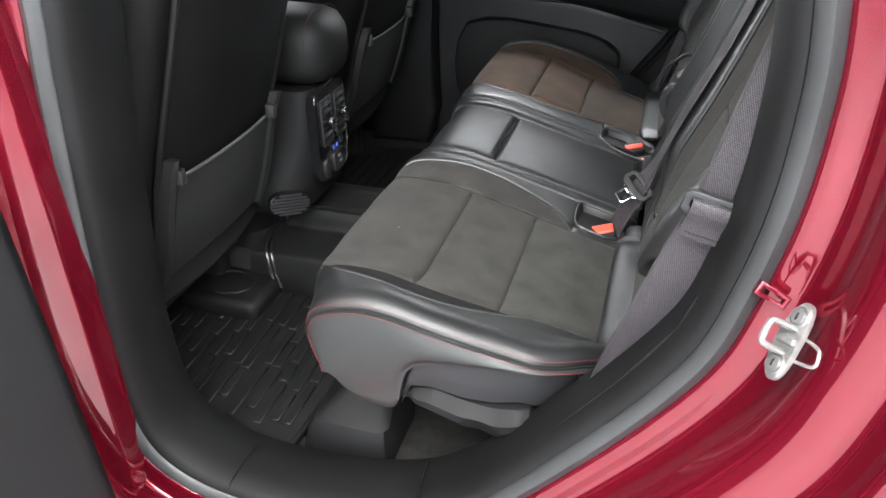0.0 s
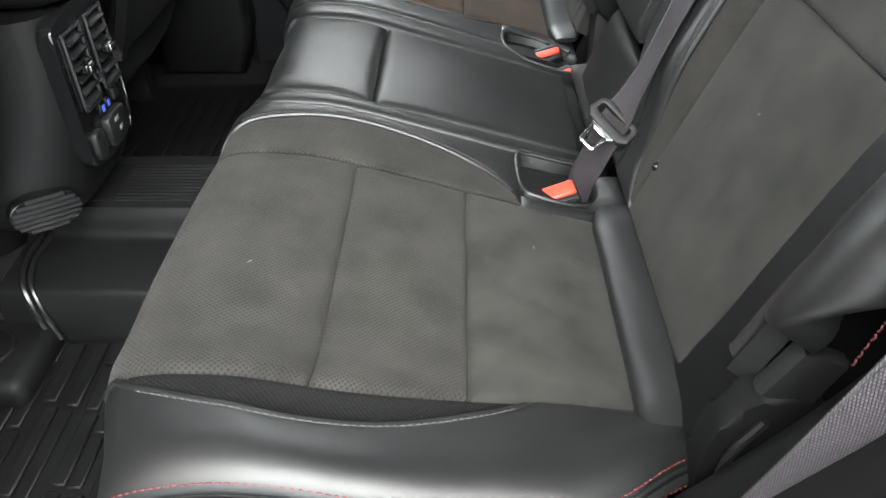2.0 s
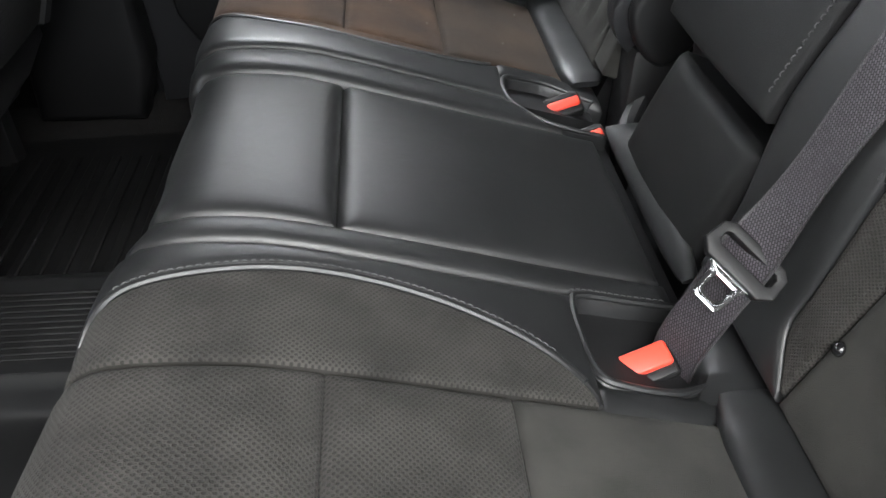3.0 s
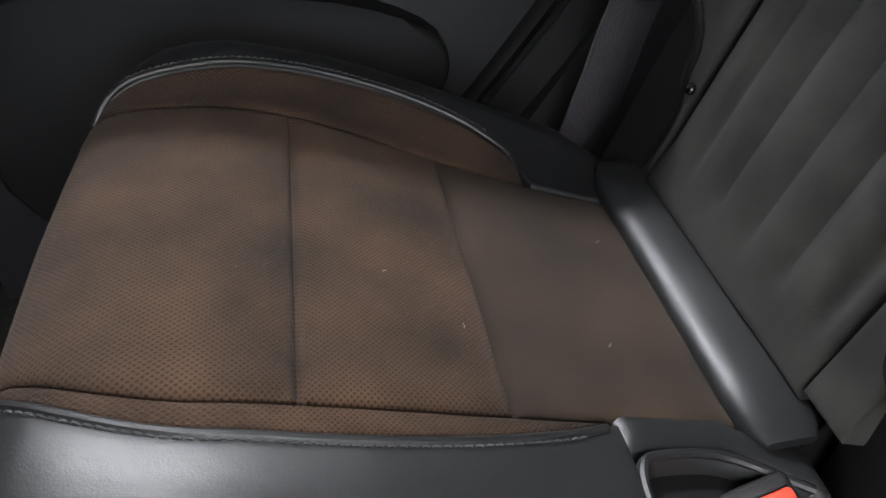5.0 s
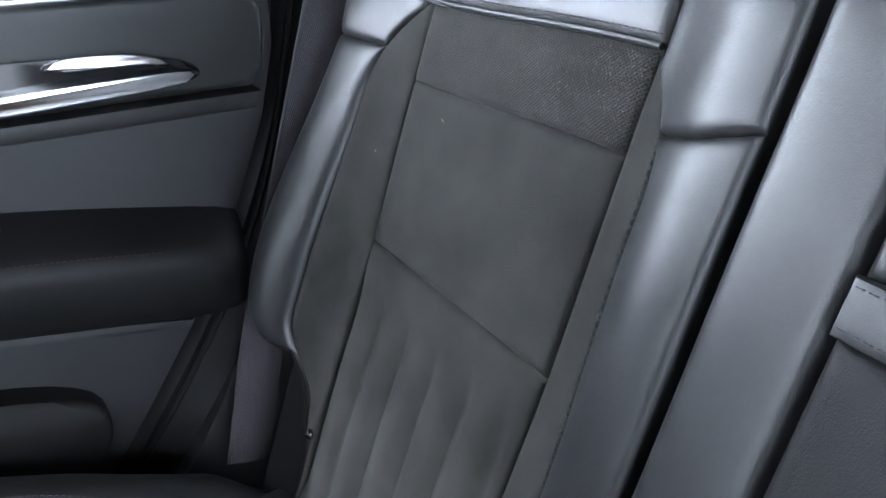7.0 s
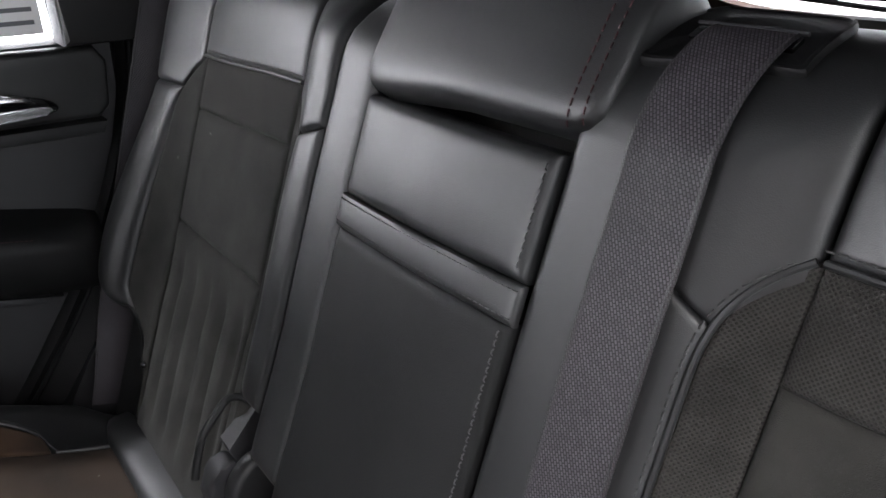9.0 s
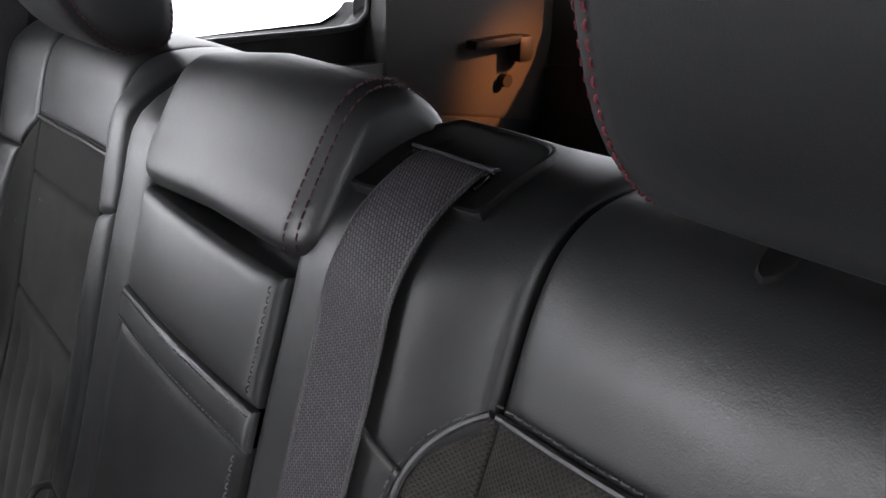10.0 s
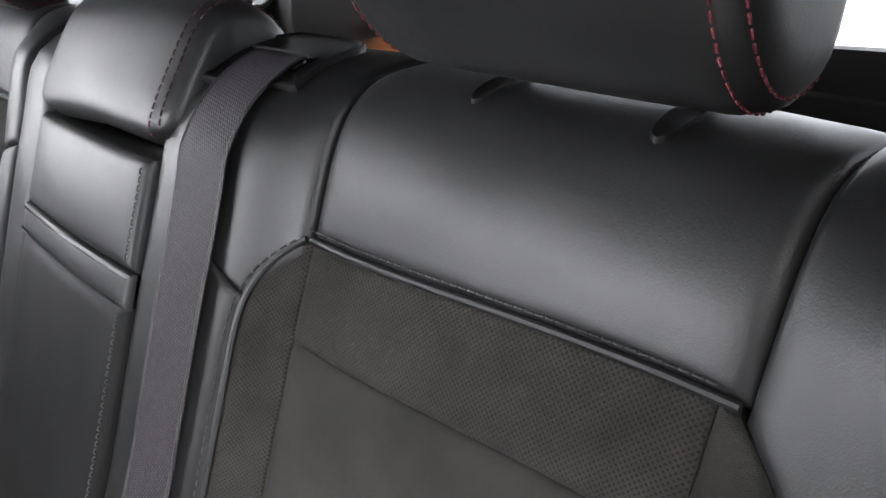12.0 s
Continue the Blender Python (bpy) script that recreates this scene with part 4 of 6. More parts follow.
def top_ring(scale, lift):
    line = []
    for y, x in spline([(-0.231, 0.528), (-0.222, 0.516), (-0.150, 0.506), (-0.137, 0.510), (-0.134, 0.525), (-0.138, 0.580), (-0.148, 0.589), (-0.204, 0.590), (-0.227, 0.574)], 4, True):
        y, x = -0.183 + (y + 0.183) * scale, 0.552 + (x - 0.552) * scale
        line.append((y, top_at(y, x)))
    return on(back, line, lift)[0]


part("cover", loft([top_ring(1.02, -0.006), top_ring(1.02, 0.0055), top_ring(1.0, 0.0072), top_ring(0.96, 0.0074), top_ring(0.93, 0.0058), top_ring(0.45, 0.0058)]), MATT, bezel)
slot_at = on(back, [(-0.187, top_at(-0.187, 0.533))], 0.0062)[0][0]
part("slot", turned(box((-0.006, -0.032, -0.004), (0.006, 0.032, 0.0015), 0.001), Matrix.Translation(slot_at) @ pose(0, 0, 0, 0, -24, 0)), GLOSS, bezel, "dark belt slot")
part("slot_rim", tube([slot_at + Vector((0.007, -0.033, 0.005)), slot_at + Vector((0.007, 0.0, 0.0055)), slot_at + Vector((0.007, 0.034, 0.005))], 0.0013, 6), PLASTIC_GREY, bezel, "raised rim of the slot")


# ---- headrests ----
def patch(outline, lift):
    """A small rounded plate that lies on the backrest's top; its outline is given as (y, x)."""
    cy = sum(q[0] for q in outline) / len(outline)
    cx0 = sum(q[1] for q in outline) / len(outline)
    rings = []
    for scale, up in ((1.0, -0.004), (1.0, lift * 0.6), (0.9, lift), (0.4, lift * 0.8)):
        line = [(cy + (q[0] - cy) * scale, back_find(cx0 + (q[1] - cx0) * scale, 0, bs(1.28))) for q in spline(outline, 3, True)]
        rings.append(on(back, line, up)[0])
    return loft(rings)


def headrest(y, label, drop=0.0):
    h = thing("headrest", (0.55, y, 1.34), label, "headrest", "outer headrests")
    rings = []
    sections = [(-0.107, 0.62), (-0.105, 0.80), (-0.099, 0.93), (-0.086, 0.99), (-0.045, 1.0), (0.045, 1.0), (0.086, 0.99), (0.099, 0.93), (0.105, 0.80), (0.107, 0.62)]
    shape = spline([(-0.062, 0.02), (-0.056, -0.052), (-0.022, -0.092), (0.03, -0.085), (0.055, -0.02), (0.05, 0.06), (0.02, 0.105), (-0.03, 0.105), (-0.058, 0.07)], 4, True)
    for dy, k in sections:
        rings.append([Vector((0.552 + p[0] * k - 0.24 * (p[1] + 0.09), y + dy * 1.02, 1.446 - drop + p[1] * (0.25 + 0.75 * k))) for p in shape])
    part("cushion", loft(rings), LEATHER, h, "black leather headrest cushion")
    for dy in (-0.1025, -0.0935, 0.0935, 0.1025):
        k = float(np.interp(dy, [q[0] for q in sections], [q[1] for q in sections]))
        pts, nrm = [], []
        for p in shape + shape[:1]:
            n = Vector((p[0], dy * 0.5, p[1])).normalized()
            pts.append(Vector((0.552 + p[0] * k - 0.24 * (p[1] + 0.09), y + dy * 1.02, 1.446 - drop + p[1] * (0.25 + 0.75 * k))) + n * 0.0006)
            nrm.append(n)
        part("stitching", stitches(pts, nrm, 0.0042, 0.0024, 0.0007, 0.0002), DARK_RED, h, "dark red double stitching")
    for dy in (-0.054, 0.054):
        part("post", tube([(0.584, y + dy, 1.32), (0.582, y + dy, 1.36), (0.566, y + dy, 1.40)], 0.0045, 10), PLASTIC, h, "black steel headrest post")
        part("post_sleeve", patch([(y + dy - 0.002, 0.541), (y + dy - 0.006, 0.548), (y + dy - 0.008, 0.572), (y + dy, 0.585), (y + dy + 0.008, 0.572), (y + dy + 0.006, 0.548), (y + dy + 0.002, 0.541)], 0.0055), MATT, h, "black plastic sleeve")
    return h


headrest(-0.418, "black leather near headrest with dark red stitching")
headrest(0.405, "black leather far headrest with dark red stitching", 0.02)
# wedge-shaped centre headrest
mid = thing("headrest", (0.52, 0.0, 1.29), "black leather wedge-shaped centre headrest with dark stitching", "headrest")
shape = spline([(0.4685, 1.294), (0.475, 1.277), (0.498, 1.268), (0.535, 1.284), (0.578, 1.325), (0.586, 1.342), (0.573, 1.360), (0.552, 1.373), (0.530, 1.374), (0.511, 1.362), (0.490, 1.332)], 4, True)
cxz = np.mean(shape, axis=0)
rings = []
for y, k in ((-0.140, 0.66), (-0.137, 0.82), (-0.128, 0.93), (-0.112, 1.0), (0.0, 1.01), (0.094, 1.0), (0.107, 0.975), (0.114, 0.91), (0.117, 0.77)):
    rings.append([Vector((cxz[0] + (p[0] - cxz[0]) * k, y, cxz[1] + (p[1] - cxz[1]) * k - 0.011 * ease((y + 0.02) / 0.12))) for p in shape])
part("cushion", loft(rings), LEATHER, mid, "smooth leather wedge cushion")
for y, k in ((-0.1165, 0.985), (-0.1265, 0.935)):
    seam = [*[p for p in shape[12:] if p[1] > 1.279], *shape[:4]]
    pts = [Vector((cxz[0] + (p[0] - cxz[0]) * k, y, cxz[1] + (p[1] - cxz[1]) * k)) for p in seam]
    nrm = [Vector((p[0] - cxz[0], -0.03, p[1] - cxz[1])).normalized() for p in seam]
    pts = [p + n * 0.001 for p, n in zip(pts, nrm)]
    part("stitching", stitches(pts, nrm, 0.0042, 0.0026, 0.0007, 0.0003), DARK_THREAD, mid, "dark red double stitching")


# ---- body of the car ----
APERTURE = spline([(-0.36, 1.62), (-0.365, 1.45), (-0.378, 1.24), (-0.390, 1.158), (-0.406, 1.025), (-0.421, 0.869), (-0.432, 0.706), (-0.419, 0.57), (-0.37, 0.497), (-0.276, 0.458), (-0.13, 0.452), (0.02, 0.485), (0.12, 0.545), (0.186, 0.61), (0.318, 0.775), (0.395, 0.897), (0.423, 0.991), (0.439, 1.084), (0.443, 1.174), (0.438, 1.26), (0.41, 1.42), (0.36, 1.62)], 8)


def around(line, shape):
    """Sweep a profile of (outwards, y) round the door opening."""
    rings = []
    for i, p in enumerate(line):
        d = line[min(i + 1, len(line) - 1)] - line[max(i - 1, 0)]
        d = d / np.hypot(*d)
        nrm = np.array((d[1], -d[0]))
        if np.dot(nrm, p - np.array((0.0, 1.05))) < 0:
            nrm = -nrm
        rings.append([Vector((p[0] + nrm[0] * o, y, p[1] + nrm[1] * o)) for o, y in shape])
    return rings


body = thing("car_shell", (0.0, -0.9, 0.2), "glossy metallic red car body round the open rear door", "car body")
rim = [tuple(q) for q in spline([(0.004, -0.772), (0.006, -0.788), (0.013, -0.7945), (0.030, -0.796), (0.0375, -0.7985), (0.041, -0.808), (0.044, -0.826), (0.049, -0.852), (0.057, -0.874), (0.070, -0.888), (0.088, -0.893), (0.101, -0.896), (0.1075, -0.904), (0.110, -0.918), (0.113, -0.936), (0.120, -0.947), (0.135, -0.952), (0.17, -0.955), (0.30, -0.962)], 3)] + [(0.60, -0.93), (0.60, -0.87), (0.2, -0.80)]
part("door_jamb", loft(around(APERTURE, rim), True, True), PAINT, body, "red painted door jamb and quarter panel", sharp=60)
seal = [(0.008, -0.770), (0.010, -0.783), (0.004, -0.793), (-0.006, -0.797), (-0.016, -0.793), (-0.022, -0.783), (-0.020, -0.768), (-0.006, -0.764)]
part("door_seal", loft(around(APERTURE, seal), True, True), SEAL, body, "grey-black rubber door seal")
lip = [(-0.018, -0.782), (-0.022, -0.788), (-0.030, -0.786), (-0.038, -0.775), (-0.043, -0.75), (-0.043, -0.71), (-0.036, -0.675), (-0.020, -0.655), (0.02, -0.65), (0.0, -0.76)]
part("door_trim", loft(around(APERTURE, lip), True, True), MATT, body, "black plastic trim inside the seal")
part("roof", slab([(-1.6, -0.62), (1.75, -0.62), (1.75, 0.62), (-1.6, 0.62)], "z", 1.70, 1.73, 0.01), PAINT, body)
part("front_pillar", slab([(-0.62, 0.30), (-0.41, 0.30), (-0.39, 1.66), (-0.50, 1.66)], "y", -0.83, -0.74, 0.006), PAINT, body, "red pillar between the doors")
part("rocker", box((-1.4, -0.93, 0.26), (0.35, -0.70, 0.43), 0.02), PAINT, body, "red sill below the doors")
part("far_side", slab([(-1.5, 0.25), (1.7, 0.25), (1.7, 1.02), (-1.5, 1.02)], "y", 0.86, 0.93, 0.01), PAINT, body, "outer side of the far doors")

# striker on the jamb
striker = thing("door_striker", (0.445, -0.855, 1.0), "zinc-plated door striker loop screwed to the red jamb", "door striker")
sm = frame_of((0.450, -0.862, 0.998), (0.32, 0.50, 0.81), (-0.51, 0.81, -0.30)) @ Matrix.Scale(0.80, 4)
outline = spline([(-0.048, 0.0), (-0.040, 0.011), (-0.014, 0.019), (0.014, 0.019), (0.040, 0.011), (0.048, 0.0), (0.038, -0.012), (0.0, -0.015), (-0.038, -0.012)], 3, True)
part("plate", turned(slab(outline, "z", -0.004, 0.004, 0.0015), sm), ZINC, striker, "zinc-plated mounting plate")
part("loop", turned(tube(spline([(0.015, -0.002, 0.002), (0.015, 0.000, 0.014), (0.0145, 0.002, 0.029), (0.010, 0.003, 0.035), (-0.010, 0.003, 0.035), (-0.0145, 0.002, 0.029), (-0.015, 0.000, 0.014), (-0.015, -0.002, 0.002)], 5), 0.0040, 8), sm), ZINC, striker, "bent steel striker loop")
part("rib", turned(box((-0.004, -0.012, 0.002), (0.004, 0.012, 0.009), 0.002), sm), ZINC, striker, "raised rib between the screws")
for dx in (-0.029, 0.029):
    bm = bmesh.new()
    bmesh.ops.create_cone(bm, cap_ends=True, segments=18, radius1=0.0098, radius2=0.0085, depth=0.005)
    part("screw", turned(bm, sm @ Matrix.Translation((dx, 0.001, 0.005))), ZINC, striker, "flat screw head")
    part("washer", turned(tube([(dx + 0.0125 * math.cos(a), 0.001 + 0.0125 * math.sin(a), 0.0045) for a in [6.28319 * k / 20 for k in range(21)]], 0.0012, 5), sm), ZINC, striker, "raised ring round the screw")
    part("screw", turned(box((-0.0045, -0.001, -0.001), (0.0045, 0.001, 0.001), 0.0004), sm @ Matrix.Translation((dx, 0.001, 0.0078))), GLOSS, striker, "screw slot")
part("wire_stay", turned(tube(spline([(0.010, -0.008, -0.006), (0.007, -0.026, -0.009), (0.002, -0.034, -0.010), (-0.014, -0.036, -0.010), (-0.018, -0.012, -0.006)], 5), 0.0022, 6), sm), ZINC, striker, "thin wire stay")
# small red bracket above the striker
br = thing("jamb_bracket", (0.44, -0.82, 1.06), "small red painted bracket on the jamb", "bracket")
part("bracket", turned(ring_plate([(-0.024, -0.010), (-0.024, 0.010), (0.024, 0.010), (0.024, -0.010)], [(-0.017, -0.004), (-0.017, 0.004), (0.017, 0.004), (0.017, -0.004)], -0.003, 0.009), frame_of((0.436, -0.803, 1.008), (0.88, 0.0, -0.47), (0.40, 0.30, 0.76)) @ Matrix.Scale(0.7, 4)), PAINT, br)

# ---- open near door ----
door = thing("side_door", (-0.52, -0.93, 0.4), "open rear door with a black inner panel", "car door")
dm = pose(-0.325, -0.915, 0.0, 0, 0, 0) @ pose(0, 0, 0, 0, 0, 250)
part("door_skin", turned(slab([(0.0, 0.34), (0.62, 0.34), (0.86, 0.72), (0.90, 1.08), (0.02, 1.10)], "y", -0.11, -0.07, 0.01), dm), PAINT, door, "red outer skin")
part("door_card", turned(slab([(0.01, 0.35), (0.60, 0.35), (0.84, 0.72), (0.88, 1.06), (0.03, 1.08)], "y", -0.07, 0.03, 0.025, 4), dm), MATT, door, "dark grey moulded inner panel")
part("armrest", turned(box((0.22, 0.02, 0.82), (0.70, 0.09, 0.90), 0.02, segments=4), dm), LEATHER, door, "padded armrest")
part("speaker_grille", turned(slab(spline([(0.13 + 0.085 * math.cos(a), 0.52 + 0.085 * math.sin(a)) for a in [6.28319 * k / 10 for k in range(10)]], 3, True), "y", 0.02, 0.04, 0.006), dm), MESH_CLOTH, door, "round speaker grille")

# ---- floor and trim ----
lone("floor", box((-1.5, -0.735, 0.36), (1.65, 0.852, 0.435), 0.0), CARPET, "dark charcoal carpet on the car floor", "carpet", "structure")
tunnel = slab([(-0.21, 0.43), (-0.20, 0.52), (-0.185, 0.538), (-0.09, 0.546), (-0.078, 0.575), (-0.06, 0.588), (0.08, 0.588), (0.10, 0.575), (0.115, 0.50), (0.15, 0.43)], "x", -1.3, 0.20, 0.006)
lone("trim_tunnel", tunnel, CARPET, "carpeted hump along the middle of the floor", "floor hump", "structure")
lone("ceiling", slab([(-1.5, -0.74), (1.65, -0.74), (1.65, 0.74), (-1.5, 0.74)], "z", 1.655, 1.69, 0.01), HEADLINER, "light grey cloth headliner", "headliner", "structure")
lone("trim_roof_rail", slab([(0.66, 1.66), (0.72, 1.61), (0.775, 1.595), (0.83, 1.60), (0.84, 1.70), (0.68, 1.70)], "x", -1.5, 1.64, 0.01), HEADLINER, "grey cloth roof rail above the far windows", "roof rail", "structure")
# joints of the sill cover
for x0, zz, lean in ((-0.262, 0.500, -0.35), (0.050, 0.552, 0.55)):
    lone("trim_sill_joint", tube([(x0 + 0.006 * lean, -0.788, zz - 0.012), (x0, -0.770, zz - 0.004), (x0 - 0.006 * lean, -0.74, zz + 0.0005), (x0 - 0.012 * lean, -0.70, zz)], 0.0014, 6), GLOSS, "dark joint line in the sill cover", "trim joint", "structure")
# inner wheel arch and lower pillar trim behind the near door
arch = [(0.03, 0.44), (0.10, 0.56), (0.21, 0.70), (0.305, 0.83), (0.36, 0.92), (0.40, 1.02), (0.42, 1.12), (0.42, 1.65), (0.9, 1.65), (0.9, 0.44)]
lone("trim_wheel_arch", slab(arch, "y", -0.76, -0.742, 0.008), MATT, "black plastic wheel arch trim beside the near seat", "wheel arch trim", "structure")
lone("trim_pillar_near", slab([(-0.58, 0.44), (-0.445, 0.44), (-0.432, 0.62), (-0.436, 0.76), (-0.424, 0.88), (-0.402, 0.99), (-0.378, 1.12), (-0.345, 1.30), (-0.31, 1.65), (-0.48, 1.65)], "y", -0.745, -0.665, 0.02, 4), MATT, "dark grey pillar trim beside the front seat", "pillar trim", "structure")

# rubber mat with ribs
mat = thing("floor_mat", (-0.35, -0.42, 0.436), "black ribbed rubber floor mat in the near footwell", "floor mat")
outline = spline([(-0.62, -0.64), (-0.50, -0.655), (-0.26, -0.662), (-0.228, -0.635), (-0.222, -0.40), (-0.225, -0.20), (-0.25, -0.175), (-0.60, -0.175), (-0.70, -0.22), (-0.72, -0.40), (-0.70, -0.60)], 3, True)
part("tray", slab(outline, "z", 0.436, 0.446, 0.003), RUBBER, mat, "black rubber tray")
part("rim", tube(list([(p[0], p[1], 0.452) for p in outline]) + [(outline[0][0], outline[0][1], 0.452)], 0.006, 8, squash=1.3), RUBBER, mat, "raised rubber rim")
rnd = random.Random(4)
for row in range(14):
    x = -0.655 + row * 0.030
    y = -0.61 + rnd.uniform(0, 0.05)
    while y < -0.23:
        ln = rnd.choice((0.05, 0.075, 0.11, 0.14))
        y2 = min(y + ln, -0.205)
        jog = rnd.choice((-0.004, 0.0, 0.004))
        part("rib", box((x - 0.010 + jog, y, 0.445), (x + 0.010 + jog, y2, 0.4515), 0.0022, segments=1), RUBBER, mat)
        y = y2 + 0.008
# rubber foot pad of the mat, raised against the tunnel
part("heel_block", box((-0.66, -0.335, 0.44), (-0.47, -0.19, 0.492), 0.018, segments=3), RUBBER, mat, "raised rubber block")
part("heel_ring", tube([(-0.565 + 0.055 * math.cos(a), -0.265 + 0.045 * math.sin(a), 0.494) for a in [6.28319 * k / 24 for k in range(25)]], 0.004, 6), RUBBER, mat, "raised rubber ring")
centre_mat = thing("floor_mat", (-0.35, 0.0, 0.589), "black rubber mat over the floor hump", "floor mat")
skin = spline([(0.085, 0.594), (0.03, 0.598), (-0.058, 0.598), (-0.069, 0.595), (-0.078, 0.583), (-0.085, 0.562), (-0.096, 0.5535), (-0.13, 0.550), (-0.188, 0.545), (-0.203, 0.533), (-0.211, 0.50), (-0.214, 0.455)], 4)
under = [(p[0] + 0.005, p[1] - 0.007) for p in reversed(skin)]
part("tray", loft([[Vector((x, p[0], p[1])) for p in [*skin, *under]] for x in (-0.545, -0.46, -0.37, -0.28, -0.19)]), RUBBER_WET, centre_mat, "smooth rubber sheet stepped over the hump", sharp=50)
for dx, r in ((0.0, 0.0052), (0.012, 0.0042)):
    part("rim", tube(spline([(-0.552 + dx, 0.04, 0.603), (-0.547 + dx, -0.03, 0.603), (-0.530 + dx, -0.072, 0.596), (-0.519 + dx, -0.092, 0.566), (-0.524 + dx, -0.14, 0.556), (-0.510 + dx, -0.19, 0.549), (-0.492 + dx, -0.215, 0.51), (-0.478 + dx, -0.222, 0.47)], 6), r, 8), RUBBER_WET, centre_mat, "raised rubber rim")
part("inlay", slab([(-0.455, -0.052), (-0.25, -0.052), (-0.25, 0.050), (-0.455, 0.050)], "z", 0.5975, 0.5995, 0.0008), RUBBER, centre_mat, "dull rubber field")
for k in range(11):
    part("rib", box((-0.415, -0.046 + k * 0.009, 0.599), (-0.255, -0.0425 + k * 0.009, 0.6012), 0.0006, segments=1), RUBBER, centre_mat)
far_mat = thing("floor_mat", (-0.35, 0.42, 0.436), "black ribbed rubber floor mat in the far footwell", "floor mat")
part("tray", slab([(-p[0] * -1, -p[1]) for p in outline], "z", 0.436, 0.446, 0.003), RUBBER, far_mat)
for row in range(12):
    x = -0.64 + row * 0.034
    part("rib", box((x - 0.008, 0.23, 0.445), (x + 0.008, 0.58, 0.4515), 0.0022, segments=1), RUBBER, far_mat)

# seat mount cover and lever on the near seat
mount = thing("mount_cover", (-0.07, -0.58, 0.436), "black plastic cover over the seat mount on the carpet", "mount cover")
rings = []
for z, x0, x1, y0, y1 in ((0.436, -0.215, -0.050, -0.640, -0.50), (0.485, -0.205, -0.052, -0.635, -0.50), (0.508, -0.195, -0.056, -0.625, -0.50), (0.535, -0.165, -0.060, -0.585, -0.50), (0.60, -0.105, -0.062, -0.56, -0.50)):
    rr = 0.018
    rings.append([Vector((x, y, z)) for x, y in ((x0 + rr, y0), (x1 - rr, y0), (x1 - rr / 3, y0 + rr / 3), (x1, y0 + rr), (x1, y1), (x0, y1), (x0, y0 + rr), (x0 + rr / 3, y0 + rr / 3))])
part("skirt", loft(rings[:3]), MATT, mount, "", sharp=30)
part("top", loft(rings[2:]), MATT, mount, "sloping top of the cover", sharp=30)
rings = []
for k in range(33):
    x = 0.008 + 0.245 * k / 32
    top = float(np.interp(x, [0.008, 0.014, 0.030, 0.055, 0.15, 0.22, 0.25, 0.275, 0.296], [0.676, 0.712, 0.748, 0.764, 0.766, 0.758, 0.752, 0.750, 0.752]))
    low = float(np.interp(x, [0.008, 0.022, 0.05, 0.10, 0.14, 0.178, 0.20, 0.24, 0.275, 0.296], [0.668, 0.704, 0.708, 0.694, 0.690, 0.696, 0.692, 0.694, 0.712, 0.742]))
    y = -(outer_edge(x) - 0.012)
    rings.append([Vector((x, y, top)), Vector((x, y - 0.006, top - 0.004)), Vector((x, y - 0.008, (top + low) / 2)), Vector((x, y - 0.004, low)), Vector((x, y + 0.02, low)), Vector((x, y + 0.02, top - 0.004))])
part("side_trim", loft(rings), DOOR_PLASTIC, near_seat, "dark grey plastic side trim")
rings = []
for k in range(29):
    x = 0.008 + 0.192 * k / 28
    hi = float(np.interp(x, [0.008, 0.012, 0.022, 0.05, 0.10, 0.14, 0.178, 0.194, 0.200], [0.684, 0.692, 0.699, 0.702, 0.688, 0.684, 0.690, 0.686, 0.676]))
    lo = float(np.interp(x, [0.008, 0.012, 0.022, 0.05, 0.10, 0.15, 0.185, 0.194, 0.200], [0.680, 0.676, 0.672, 0.662, 0.643, 0.634, 0.650, 0.660, 0.672]))
    scoop = 0.010 * math.exp(-((x - 0.125) / 0.02) ** 2)
    deep = 0.018 * ease((x - 0.006) / 0.03) * ease((0.204 - x) / 0.03)
    mid_z = hi + (lo - hi) * 0.38
    rings.append([Vector((x, yy, zz)) for yy, zz in ((-0.672, hi), (-0.682 - deep * 0.2, hi), (-0.686 - deep * 0.4, hi - 0.0015), (-0.694 - deep + scoop * 0.4, mid_z), (-0.694 - deep + scoop, mid_z + (lo - mid_z) * 0.45), (-0.690 - deep * 0.8 + scoop * 0.5, lo + (hi - lo) * 0.10), (-0.684 - deep * 0.4, lo), (-0.672, lo))])
part("release_lever", loft(rings), MATT, near_seat, "black plastic release lever", sharp=24)


